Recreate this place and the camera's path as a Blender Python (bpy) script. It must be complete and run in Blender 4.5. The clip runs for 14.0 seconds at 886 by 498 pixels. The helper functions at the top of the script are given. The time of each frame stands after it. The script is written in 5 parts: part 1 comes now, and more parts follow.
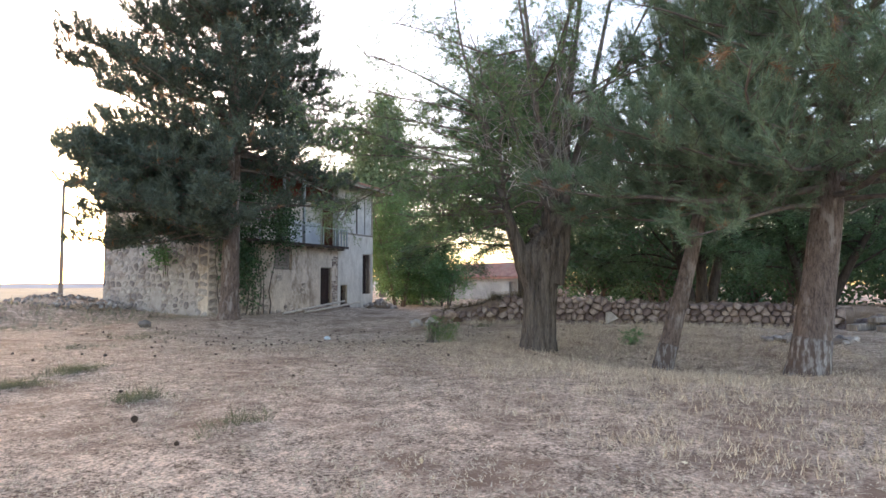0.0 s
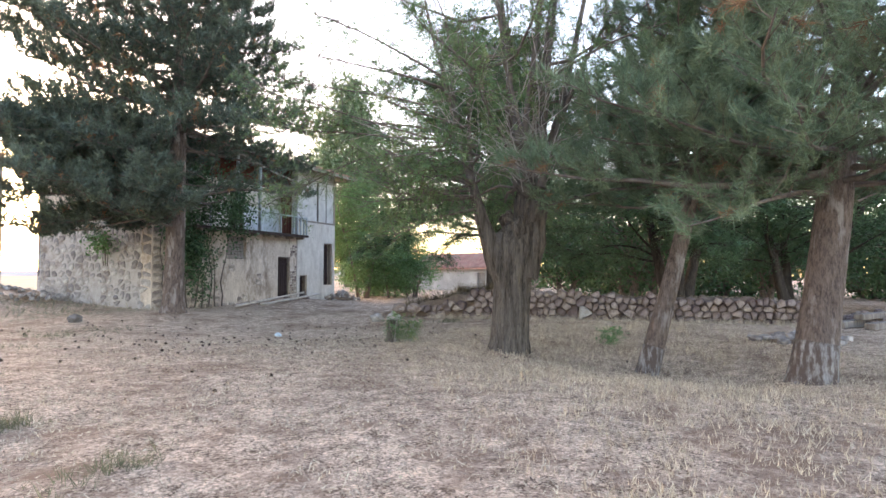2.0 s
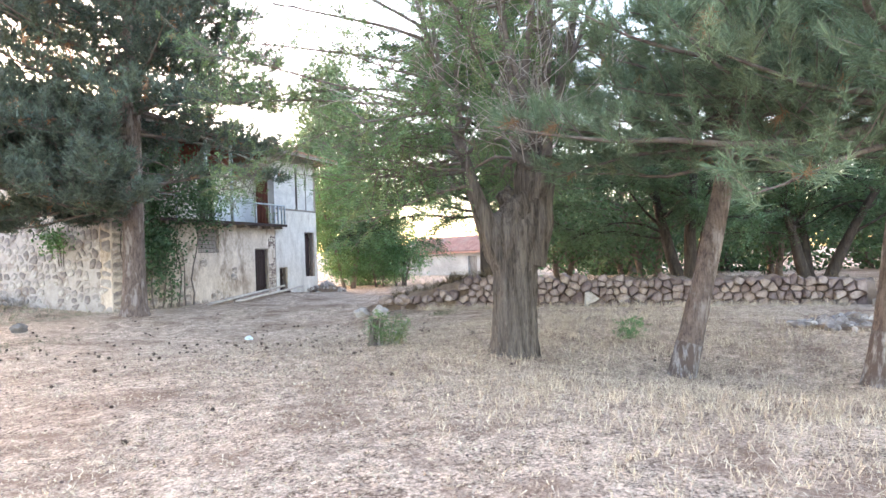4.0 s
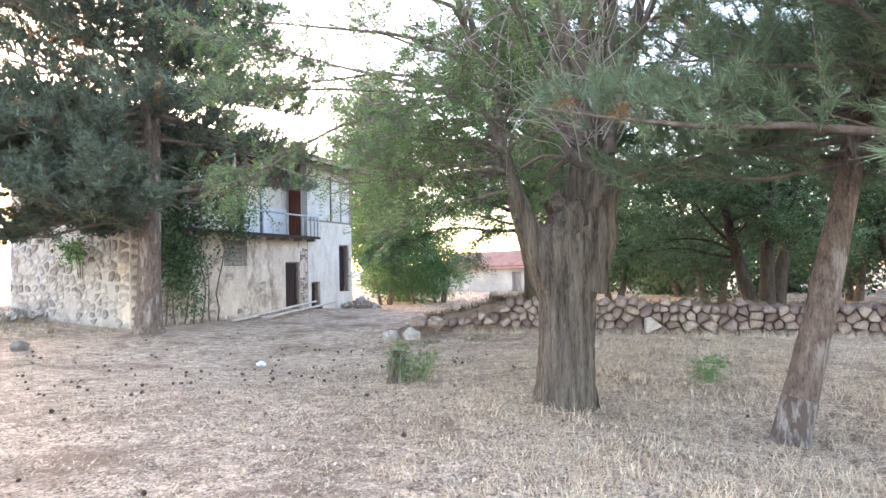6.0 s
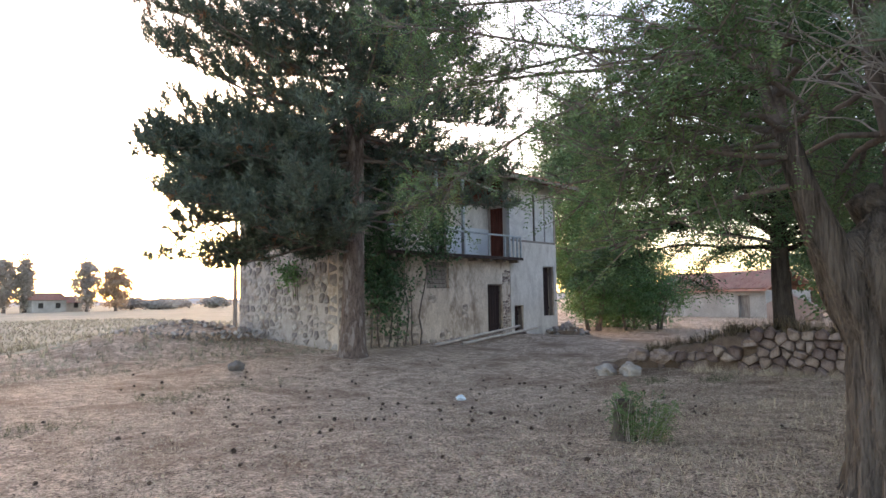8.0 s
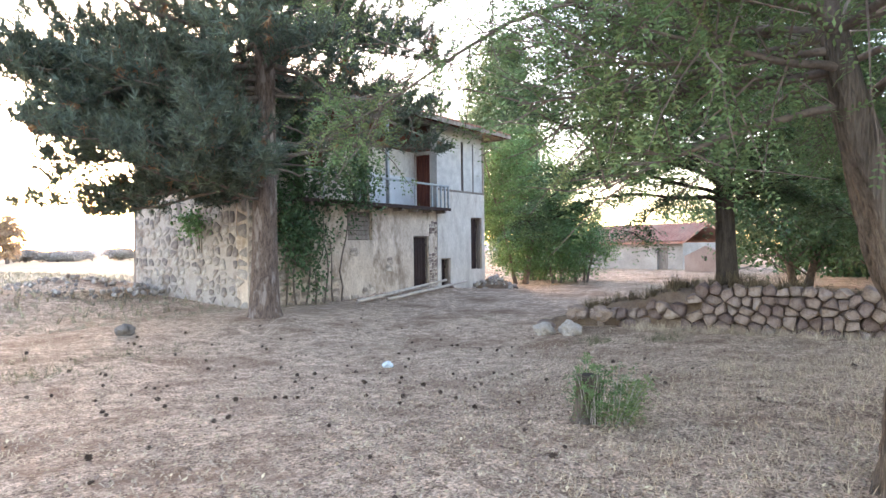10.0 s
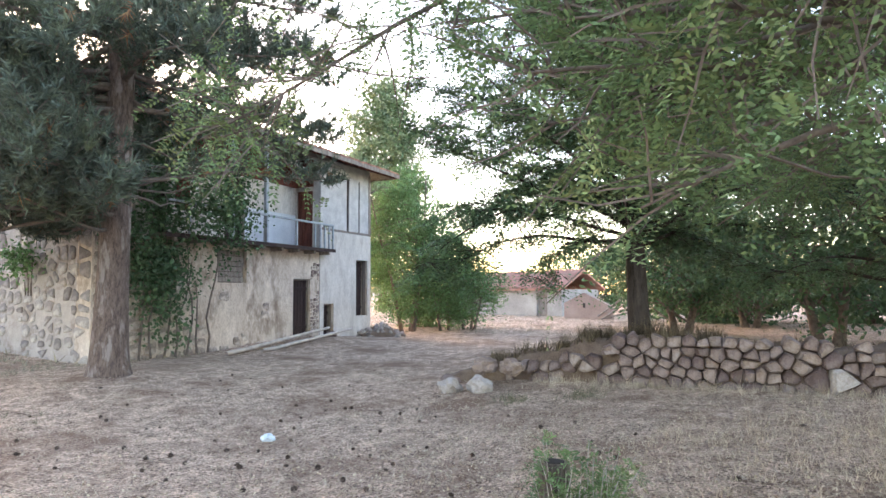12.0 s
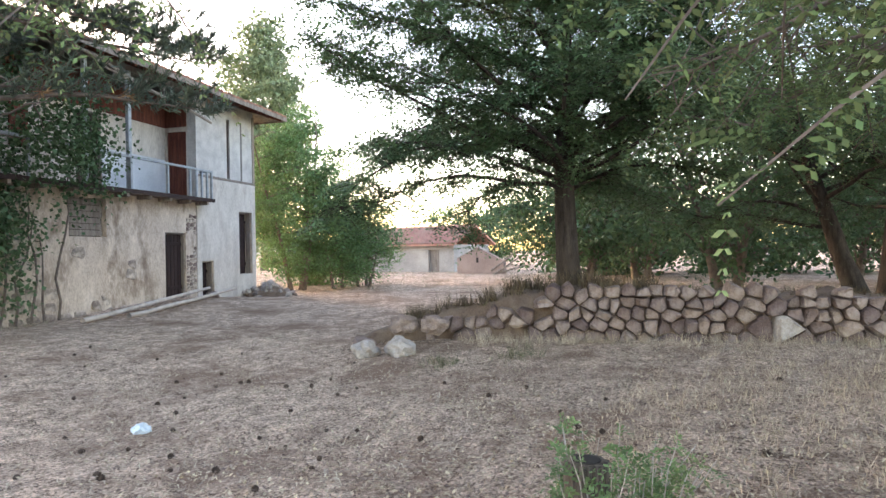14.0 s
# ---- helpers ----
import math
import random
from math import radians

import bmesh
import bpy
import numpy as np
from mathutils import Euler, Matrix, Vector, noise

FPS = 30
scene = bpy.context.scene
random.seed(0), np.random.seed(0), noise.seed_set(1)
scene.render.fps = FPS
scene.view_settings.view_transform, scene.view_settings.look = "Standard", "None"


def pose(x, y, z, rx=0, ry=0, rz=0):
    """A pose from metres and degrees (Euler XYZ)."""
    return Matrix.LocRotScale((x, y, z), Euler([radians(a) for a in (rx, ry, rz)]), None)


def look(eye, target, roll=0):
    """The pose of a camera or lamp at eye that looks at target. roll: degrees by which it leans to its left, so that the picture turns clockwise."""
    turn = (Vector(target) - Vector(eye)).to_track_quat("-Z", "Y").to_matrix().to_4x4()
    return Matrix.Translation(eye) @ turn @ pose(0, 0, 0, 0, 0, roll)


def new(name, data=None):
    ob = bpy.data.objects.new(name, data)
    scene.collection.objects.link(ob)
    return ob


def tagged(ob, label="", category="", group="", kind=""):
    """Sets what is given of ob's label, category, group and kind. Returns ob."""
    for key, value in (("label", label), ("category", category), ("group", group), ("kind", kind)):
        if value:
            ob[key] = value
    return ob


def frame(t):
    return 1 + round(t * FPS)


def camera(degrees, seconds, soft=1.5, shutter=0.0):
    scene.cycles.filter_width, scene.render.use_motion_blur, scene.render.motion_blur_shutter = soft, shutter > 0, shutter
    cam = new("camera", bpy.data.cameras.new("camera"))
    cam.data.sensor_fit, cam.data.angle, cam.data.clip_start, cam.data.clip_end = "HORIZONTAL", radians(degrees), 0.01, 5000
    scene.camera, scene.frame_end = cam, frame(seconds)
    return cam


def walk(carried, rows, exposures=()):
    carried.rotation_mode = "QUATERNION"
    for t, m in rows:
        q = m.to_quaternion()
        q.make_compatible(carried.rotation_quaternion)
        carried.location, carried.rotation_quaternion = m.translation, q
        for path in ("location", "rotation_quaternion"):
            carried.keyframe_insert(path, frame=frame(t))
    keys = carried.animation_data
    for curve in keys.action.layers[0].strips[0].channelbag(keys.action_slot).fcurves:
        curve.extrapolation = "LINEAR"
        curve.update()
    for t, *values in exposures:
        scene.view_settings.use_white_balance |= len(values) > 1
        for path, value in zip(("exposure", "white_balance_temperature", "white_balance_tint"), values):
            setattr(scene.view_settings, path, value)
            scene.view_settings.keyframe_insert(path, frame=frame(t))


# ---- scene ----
cam = camera(69.4, 14.0)
PATH = [
    (0, (-12.098, -4.032, 1.19), (-10.294, -3.175, 1.306), -0.2),
    (0.5, (-11.811, -3.94, 1.229), (-9.959, -3.198, 1.377), -0.4),
    (1, (-11.464, -3.759, 1.235), (-9.589, -3.069, 1.33), -1.7),
    (1.5, (-11.096, -3.634, 1.283), (-9.263, -2.843, 1.405), 0.2),
    (2, (-10.736, -3.544, 1.262), (-8.891, -2.777, 1.346), 0.1),
    (2.5, (-10.276, -3.309, 1.304), (-8.381, -2.671, 1.328), -0.6),
    (2.7, (-10.138, -3.235, 1.306), (-8.252, -2.573, 1.364), -1.3),
    (4.8, (-8.202, -2.649, 1.449), (-6.351, -1.891, 1.478), -1.7),
    (5, (-8.031, -2.605, 1.469), (-6.167, -1.881, 1.513), -0.4),
    (5.5, (-7.611, -2.376, 1.502), (-5.705, -1.772, 1.546), -1.1),
    (6, (-7.179, -2.264, 1.474), (-5.377, -1.4, 1.553), -1.3),
    (6.5, (-6.799, -2.11, 1.491), (-5.049, -1.142, 1.497), 0.2),
    (7, (-6.445, -1.793, 1.476), (-4.653, -0.915, 1.603), -2.1),
    (7.5, (-6.23, -1.548, 1.536), (-4.622, -0.369, 1.689), -2.0),
    (8, (-5.84, -1.23, 1.54), (-4.395, 0.143, 1.698), -0.8),
    (8.5, (-5.555, -0.927, 1.513), (-4.043, 0.373, 1.669), 0.4),
    (9, (-5.316, -0.613, 1.508), (-3.745, 0.624, 1.569), -0.6),
    (9.2, (-5.194, -0.5, 1.519), (-3.608, 0.718, 1.542), -0.7),
    (11.3, (-4.042, 0.607, 1.616), (-2.357, 1.682, 1.686), 1.1),
    (11.5, (-3.907, 0.769, 1.613), (-2.181, 1.774, 1.704), 0.9),
    (12, (-3.624, 1.127, 1.578), (-1.821, 1.981, 1.72), -0.3),
    (12.5, (-3.299, 1.473, 1.507), (-1.542, 2.423, 1.598), -1.4),
    (13, (-3.007, 1.775, 1.535), (-1.239, 2.705, 1.628), -0.4),
    (13.5, (-2.661, 2.125, 1.466), (-0.762, 2.749, 1.504), -1.9),
    (14, (-2.288, 2.29, 1.426), (-0.355, 2.802, 1.434), -1.1),
]
EXPOSURE = [(0.0, 2.56), (0.5, 2.86), (1.0, 3.26), (1.5, 3.13), (2.0, 3.03), (2.5, 3.51), (5.0, 3.83), (6.0, 3.86), (6.5, 3.76), (7.4, 3.48), (8.1, 2.38), (8.6, 2.38), (9.0, 3.24), (11.5, 3.46), (13.5, 3.16), (14.0, 3.38)]
walk(cam, [(t, look(eye, target, roll)) for t, eye, target, roll in PATH], [(t, e, 6900 if t < 12 else 7250, 27) for t, e in EXPOSURE])

# ---- world, sun, exposure ----
SUN_AZ = radians(27.0)      # from +y towards +x
world = bpy.data.worlds.new("world")
scene.world = world
world.use_nodes = True
wn = world.node_tree.nodes
sky = wn.new("ShaderNodeTexSky")
sky.sky_type = "NISHITA"
sky.sun_disc = False
sky.sun_elevation = radians(8.5)
sky.sun_rotation = SUN_AZ
sky.air_density = 1.0
sky.dust_density = 1.2
sky.ozone_density = 1.0
wn["Background"].inputs["Strength"].default_value = 0.15
world.node_tree.links.new(sky.outputs[0], wn["Background"].inputs["Color"])

sun_data = bpy.data.lights.new("sun", "SUN")
sun_data.energy = 0.08
sun_data.angle = radians(10.0)
sun_data.color = (1.0, 0.88, 0.76)
sun = new("sun", sun_data)
sun.matrix_world = look((math.sin(SUN_AZ) * 60, math.cos(SUN_AZ) * 60, 6.0), (0, 0, 0))

# ---- materials ----


def material(name, dark, light, rough=0.9, scale=6.0, fine=60.0, bump=0.4, bump_dist=0.01, third=None, third_scale=1.5,
             third_range=(0.55, 0.7), island=0.0, per_object=0.0, stretch=(1, 1, 1), translucent=0.0, metal=0.0, rugged=0.55, octaves=4.0, ramp_range=(0.55, 1.05), flakes=0.0, flake_scale=40.0):
    """Two-scale noise between two colours, an optional third colour in patches, fine bump."""
    m = bpy.data.materials.new(name)
    m.use_nodes = True
    nt = m.node_tree
    n, l = nt.nodes, nt.links
    b = n["Principled BSDF"]
    b.inputs["Roughness"].default_value = rough
    b.inputs["Metallic"].default_value = metal
    b.inputs["Specular IOR Level"].default_value = 0.25
    tc = n.new("ShaderNodeTexCoord")
    mp = n.new("ShaderNodeMapping")
    mp.inputs["Scale"].default_value = stretch
    l.new(tc.outputs["Object"], mp.inputs["Vector"])

    def noise_node(sc, detail=4.0):
        t = n.new("ShaderNodeTexNoise")
        t.inputs["Scale"].default_value = sc
        t.inputs["Detail"].default_value = detail
        t.inputs["Roughness"].default_value = rugged
        l.new(mp.outputs[0], t.inputs["Vector"])
        return t
    big, small = noise_node(scale, octaves), noise_node(fine, 3.0)
    add = n.new("ShaderNodeMath")
    add.operation = "ADD"
    half = n.new("ShaderNodeMath")
    half.operation = "MULTIPLY"
    half.inputs[1].default_value = 0.6
    l.new(small.outputs["Fac"], half.inputs[0])
    l.new(big.outputs["Fac"], add.inputs[0])
    l.new(half.outputs[0], add.inputs[1])
    if flakes:
        # leaf flakes: each cell takes its own tone, darker between them
        for size, share in ((flake_scale, 1.0), (flake_scale * 2.3, 0.6)):
            cell = n.new("ShaderNodeTexVoronoi")
            cell.inputs["Scale"].default_value = size
            l.new(mp.outputs[0], cell.inputs["Vector"])
            grey = n.new("ShaderNodeSeparateColor")
            l.new(cell.outputs["Color"], grey.inputs[0])
            tone = n.new("ShaderNodeMath")
            tone.operation = "SUBTRACT"
            l.new(grey.outputs[0], tone.inputs[0])
            l.new(cell.outputs["Distance"], tone.inputs[1])
            mix = n.new("ShaderNodeMath")
            mix.operation = "MULTIPLY_ADD"
            mix.inputs[1].default_value = flakes * share
            l.new(tone.outputs[0], mix.inputs[0])
            l.new(add.outputs[0], mix.inputs[2])
            add = mix
    ramp = n.new("ShaderNodeValToRGB")
    ramp.color_ramp.elements[0].position, ramp.color_ramp.elements[1].position = ramp_range
    ramp.color_ramp.elements[0].color = (*dark, 1)
    ramp.color_ramp.elements[1].color = (*light, 1)
    l.new(add.outputs[0], ramp.inputs[0])
    col = ramp.outputs[0]
    if third:
        patch = noise_node(third_scale, 6.0)
        r2 = n.new("ShaderNodeValToRGB")
        r2.color_ramp.elements[0].position, r2.color_ramp.elements[1].position = third_range
        l.new(patch.outputs["Fac"], r2.inputs[0])
        mx = n.new("ShaderNodeMix")
        mx.data_type = "RGBA"
        l.new(r2.outputs[0], mx.inputs[0])
        l.new(col, mx.inputs[6])
        mx.inputs[7].default_value = (*third, 1)
        col = mx.outputs[2]
    for amount, source in ((island, "geo"), (per_object, "obj")):
        if amount:
            if source == "geo":
                rnd = n.new("ShaderNodeNewGeometry").outputs["Random Per Island"]
            else:
                rnd = n.new("ShaderNodeObjectInfo").outputs["Random"]
            mr = n.new("ShaderNodeMapRange")
            mr.inputs["To Min"].default_value = 1 - amount
            mr.inputs["To Max"].default_value = 1 + amount
            l.new(rnd, mr.inputs["Value"])
            hs = n.new("ShaderNodeHueSaturation")
            l.new(mr.outputs[0], hs.inputs["Value"])
            hm = n.new("ShaderNodeMapRange")
            hm.inputs["To Min"].default_value = 0.5 - 0.05 * amount
            hm.inputs["To Max"].default_value = 0.5 + 0.05 * amount
            l.new(rnd, hm.inputs["Value"])
            l.new(hm.outputs[0], hs.inputs["Hue"])
            l.new(col, hs.inputs["Color"])
            col = hs.outputs[0]
    l.new(col, b.inputs["Base Color"])
    if bump:
        bp = n.new("ShaderNodeBump")
        bp.inputs["Strength"].default_value = bump
        bp.inputs["Distance"].default_value = bump_dist
        l.new(add.outputs[0], bp.inputs["Height"])
        l.new(bp.outputs[0], b.inputs["Normal"])
    if translucent:
        tr = n.new("ShaderNodeBsdfTranslucent")
        l.new(col, tr.inputs["Color"])
        ms = n.new("ShaderNodeMixShader")
        ms.inputs[0].default_value = translucent
        l.new(b.outputs[0], ms.inputs[1])
        l.new(tr.outputs[0], ms.inputs[2])
        l.new(ms.outputs[0], n["Material Output"].inputs["Surface"])
    return m


GROUND = material("dry_ground", (0.115, 0.075, 0.053), (0.90, 0.695, 0.54), 0.95, 4.5, 30, 1.0, 0.05, (0.26, 0.172, 0.125), 0.6, (0.48, 0.62), rugged=0.76, octaves=9.0, ramp_range=(0.60, 1.0), flakes=0.21, flake_scale=36.0)
STRAW = material("dry_straw", (0.33, 0.265, 0.195), (0.62, 0.525, 0.405), 0.85, 1.2, 30, 0, island=0.4, translucent=0.15)
LITTER = material("leaf_litter", (0.15, 0.10, 0.07), (0.50, 0.395, 0.295), 0.9, 3.0, 90, 0, island=0.6)
GOLD_STRAW = material("golden_straw", (0.34, 0.262, 0.19), (0.63, 0.51, 0.385), 0.85, 1.2, 30, 0, island=0.4, translucent=0.15)
FIELD = material("field_turf", (0.17, 0.15, 0.112), (0.43, 0.375, 0.30), 0.97, 0.22, 5, 0.8, 0.06, (0.25, 0.235, 0.175), 0.08, (0.42, 0.62), rugged=0.7, octaves=8.0)
FIELD_GRASS = material("field_grass", (0.19, 0.17, 0.12), (0.40, 0.355, 0.265), 0.9, 0.4, 12, 0, island=0.4, translucent=0.1)
GREENGRASS = material("sparse_green_grass", (0.105, 0.11, 0.065), (0.21, 0.205, 0.125), 0.85, 3, 40, 0, island=0.3, translucent=0.25)
WEED = material("dry_weed", (0.075, 0.062, 0.04), (0.175, 0.135, 0.09), 0.9, 3, 40, 0, island=0.5, translucent=0.15)
FIELD_STONE = material("field_stone", (0.105, 0.076, 0.068), (0.29, 0.222, 0.198), 0.9, 5, 45, 0.9, 0.03, (0.35, 0.295, 0.27), 1.6, (0.54, 0.68), per_object=0.36, rugged=0.65, octaves=6.0)
PALE_STONE = material("pale_boulder", (0.27, 0.245, 0.225), (0.50, 0.465, 0.43), 0.9, 6, 45, 0.8, 0.03, (0.20, 0.17, 0.15), 3.5, (0.56, 0.7), rugged=0.65, octaves=6.0)
DARK_STONE = material("dark_boulder", (0.10, 0.09, 0.085), (0.20, 0.18, 0.165), 0.9, 6, 45, 0.6, 0.02)
EARTH = material("wall_earth", (0.12, 0.085, 0.065), (0.24, 0.18, 0.14), 0.98, 4, 40, 0.9, 0.04)
RUBBLE = material("rubble_masonry", (0.19, 0.168, 0.16), (0.35, 0.315, 0.295), 0.9, 5, 40, 0.8, 0.03, (0.44, 0.40, 0.365), 2.6, (0.50, 0.64), per_object=0.35, rugged=0.65, octaves=6.0)
MORTAR = material("lime_mortar", (0.32, 0.283, 0.258), (0.50, 0.452, 0.415), 0.95, 3.0, 30, 0.8, 0.03, (0.22, 0.175, 0.145), 1.6, (0.5, 0.64), rugged=0.68, octaves=7.0)
WASHED_STONE = material("lime_smeared_stone", (0.17, 0.135, 0.115), (0.40, 0.34, 0.292), 0.93, 5, 40, 0.8, 0.03, (0.58, 0.50, 0.43), 3.0, (0.46, 0.60), per_object=0.2, rugged=0.65, octaves=6.0)
PLASTER = material("worn_plaster", (0.40, 0.32, 0.255), (0.74, 0.645, 0.545), 0.93, 2.6, 30, 0.8, 0.03, (0.25, 0.185, 0.14), 1.7, (0.50, 0.66), stretch=(1, 1, 0.5), rugged=0.72, octaves=8.0, ramp_range=(0.60, 1.0))
LIMEWASH = material("white_limewash", (0.40, 0.365, 0.32), (0.70, 0.655, 0.595), 0.92, 1.8, 25, 0.4, 0.015, (0.29, 0.23, 0.185), 1.0, (0.52, 0.72), stretch=(1, 1, 0.4), rugged=0.65, octaves=6.0)
BLUEWASH = material("pale_blue_limewash", (0.45, 0.485, 0.52), (0.64, 0.675, 0.70), 0.9, 1.4, 25, 0.3, 0.01)
OLD_WOOD = material("grey_weathered_wood", (0.13, 0.105, 0.09), (0.30, 0.26, 0.225), 0.88, 3, 30, 0.5, 0.01, stretch=(4, 4, 0.5), per_object=0.2)
DARK_WOOD = material("dark_brown_door_wood", (0.020, 0.011, 0.011), (0.046, 0.028, 0.025), 0.8, 3, 30, 0.5, 0.01, stretch=(5, 5, 0.4), per_object=0.15)
RED_WOOD = material("red_oxide_wood", (0.07, 0.024, 0.018), (0.18, 0.06, 0.042), 0.85, 3, 30, 0.4, 0.01, stretch=(4, 4, 0.5))
RAIL_PAINT = material("blue_grey_rail_paint", (0.22, 0.25, 0.27), (0.42, 0.46, 0.48), 0.75, 4, 40, 0.4, 0.006, per_object=0.15)
POLE_WOOD = material("pale_peeled_pole", (0.36, 0.31, 0.27), (0.58, 0.52, 0.46), 0.85, 4, 30, 0.4, 0.01, stretch=(1, 1, 1))
TILE = material("clay_roof_tile", (0.20, 0.098, 0.072), (0.37, 0.185, 0.135), 0.88, 4, 40, 0.5, 0.01, (0.22, 0.17, 0.13), 1.2, (0.55, 0.7), per_object=0.25)
BARN_TILE = material("sun_bleached_clay_tile", (0.32, 0.15, 0.115), (0.52, 0.28, 0.215), 0.88, 2, 40, 0.5, 0.01, (0.40, 0.27, 0.21), 0.8, (0.5, 0.7))
BARN_WALL = material("grey_white_barn_plaster", (0.25, 0.235, 0.215), (0.42, 0.395, 0.365), 0.93, 0.8, 14, 0.3, 0.02)
PINK_WALL = material("pinkish_mud_plaster", (0.24, 0.17, 0.14), (0.36, 0.27, 0.23), 0.93, 0.8, 14, 0.3, 0.02)
# near-black that stands in for the shade inside openings
VOID = material("interior_shade", (0.03, 0.027, 0.025), (0.05, 0.045, 0.04), 0.95, 3, 30, 0)
PINE_BARK = material("pine_bark", (0.06, 0.044, 0.038), (0.27, 0.205, 0.178), 0.95, 8, 30, 1.0, 0.08, (0.35, 0.305, 0.285), 2.8, (0.54, 0.64), stretch=(2.2, 2.2, 0.6), rugged=0.65, octaves=6.0)
WHITE_BARK = material("whitewashed_pine_bark", (0.13, 0.105, 0.095), (0.40, 0.375, 0.36), 0.95, 7, 30, 1.0, 0.05, (0.12, 0.088, 0.075), 5.0, (0.42, 0.54), stretch=(2.2, 2.2, 0.7), rugged=0.65, octaves=6.0)
LOCUST_BARK = material("furrowed_locust_bark", (0.033, 0.026, 0.022), (0.195, 0.165, 0.142), 0.95, 8.0, 40, 1.0, 0.08, stretch=(1.6, 1.6, 0.13))
TWIG = material("dead_grey_twig", (0.25, 0.22, 0.20), (0.44, 0.40, 0.37), 0.9, 8, 40, 0)
BRANCH = material("branch_bark", (0.095, 0.075, 0.065), (0.20, 0.165, 0.145), 0.95, 8, 40, 0.5, 0.01)
# darker copy of locust bark: shade under the crowns is put into the colour
SHADE_BARK = material("shaded_locust_bark", (0.026, 0.021, 0.018), (0.08, 0.067, 0.058), 0.95, 8, 40, 0.8, 0.02, stretch=(1.6, 1.6, 0.3))
NEEDLE = material("pine_needles", (0.055, 0.08, 0.064), (0.135, 0.172, 0.13), 0.6, 0.6, 8, 0, 0.01, (0.15, 0.18, 0.105), 0.9, (0.55, 0.75), island=0.35, translucent=0.18)
NEEDLE_NEAR = material("bright_pine_needles", (0.09, 0.145, 0.09), (0.22, 0.285, 0.175), 0.55, 0.9, 8, 0, 0.01, (0.23, 0.22, 0.12), 1.2, (0.58, 0.78), island=0.35, translucent=0.2)
DEAD_NEEDLE = material("brown_dead_needles", (0.20, 0.11, 0.065), (0.32, 0.19, 0.11), 0.8, 2, 10, 0, island=0.3, translucent=0.15)
LEAF_LOCUST = material("locust_leaves", (0.075, 0.135, 0.06), (0.185, 0.275, 0.125), 0.6, 0.7, 6, 0, 0.01, (0.24, 0.28, 0.12), 1.1, (0.52, 0.72), island=0.35, translucent=0.34)
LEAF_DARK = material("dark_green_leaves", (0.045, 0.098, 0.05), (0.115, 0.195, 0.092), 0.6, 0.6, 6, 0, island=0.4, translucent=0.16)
LEAF_BRIGHT = material("bright_green_leaves", (0.075, 0.155, 0.06), (0.165, 0.285, 0.12), 0.6, 0.6, 6, 0, island=0.35, translucent=0.25)
LEAF_POPLAR = material("poplar_leaves", (0.13, 0.19, 0.10), (0.25, 0.31, 0.18), 0.6, 0.6, 6, 0, island=0.3, translucent=0.35)
# far leaves: low sun warmth and pale haze are mixed into these two colours
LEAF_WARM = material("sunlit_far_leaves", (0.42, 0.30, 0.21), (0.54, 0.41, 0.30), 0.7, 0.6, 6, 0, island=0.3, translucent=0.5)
LEAF_FAR = material("hazed_far_leaves", (0.38, 0.345, 0.31), (0.52, 0.475, 0.43), 0.8, 0.6, 6, 0, island=0.3, translucent=0.55)
CONE = material("pine_cone", (0.045, 0.032, 0.026), (0.11, 0.078, 0.06), 0.9, 30, 90, 0.4, 0.005)
PLASTIC = material("crumpled_pale_plastic", (0.42, 0.54, 0.63), (0.70, 0.78, 0.84), 0.35, 12, 40, 0.3, 0.01)
CONCRETE = material("grey_concrete", (0.34, 0.33, 0.32), (0.52, 0.51, 0.49), 0.9, 3, 30, 0.4, 0.01)
# the hill's own colour is paled to carry the haze of distance
HILL = material("hazy_far_hill", (0.38, 0.34, 0.32), (0.48, 0.43, 0.40), 1.0, 0.01, 0.1, 0)

# ---- building helpers ----
rng = np.random.default_rng(7)


def ground_height(x, y):
    """Height of the yard at a place; works on arrays too."""
    z = 0.0
    for cx, cy, h, s in ((3.2, 6.6, -0.33, 3.0), (0.4, -2.7, -0.30, 1.6), (-11, -5, -0.16, 4.5), (5.5, 20.0, 0.30, 3.0), (13.2, 14.6, 0.24, 1.8),
                         (-0.6, -5.0, -0.12, 2.0), (1.5, 19.5, 0.5, 1.7), (4.8, 12.2, 0.12, 1.5), (0.3, -0.2, 0.05, 0.8)):
        z = z + h * np.exp(-((x - cx) ** 2 + (y - cy) ** 2) / (2 * s * s))
    return z


def gz(x, y):
    return float(ground_height(x, y))


class Pile:
    """Collects vertices and faces of one mesh."""

    def __init__(self):
        self.v, self.f, self.k = [], [], 0

    def add(self, verts, faces):
        verts = np.asarray(verts, float)
        self.v.append(verts)
        k = self.k
        self.f.extend([tuple(int(i) + k for i in f) for f in faces])
        self.k += len(verts)

    def add_same(self, verts, size):
        """verts: (n * size, 3); each run of size vertices is one face."""
        verts = np.asarray(verts, float)
        n = len(verts) // size
        idx = np.arange(n * size).reshape(n, size) + self.k
        self.f.extend(map(tuple, idx.tolist()))
        self.v.append(verts)
        self.k += len(verts)

    def mesh(self, name, mat, smooth=False):
        me = bpy.data.meshes.new(name)
        v = np.concatenate(self.v) if self.v else np.zeros((0, 3))
        me.from_pydata(v.tolist(), [], self.f)
        me.materials.append(mat)
        if smooth:
            me.polygons.foreach_set("use_smooth", [True] * len(me.polygons))
        me.update()
        return me


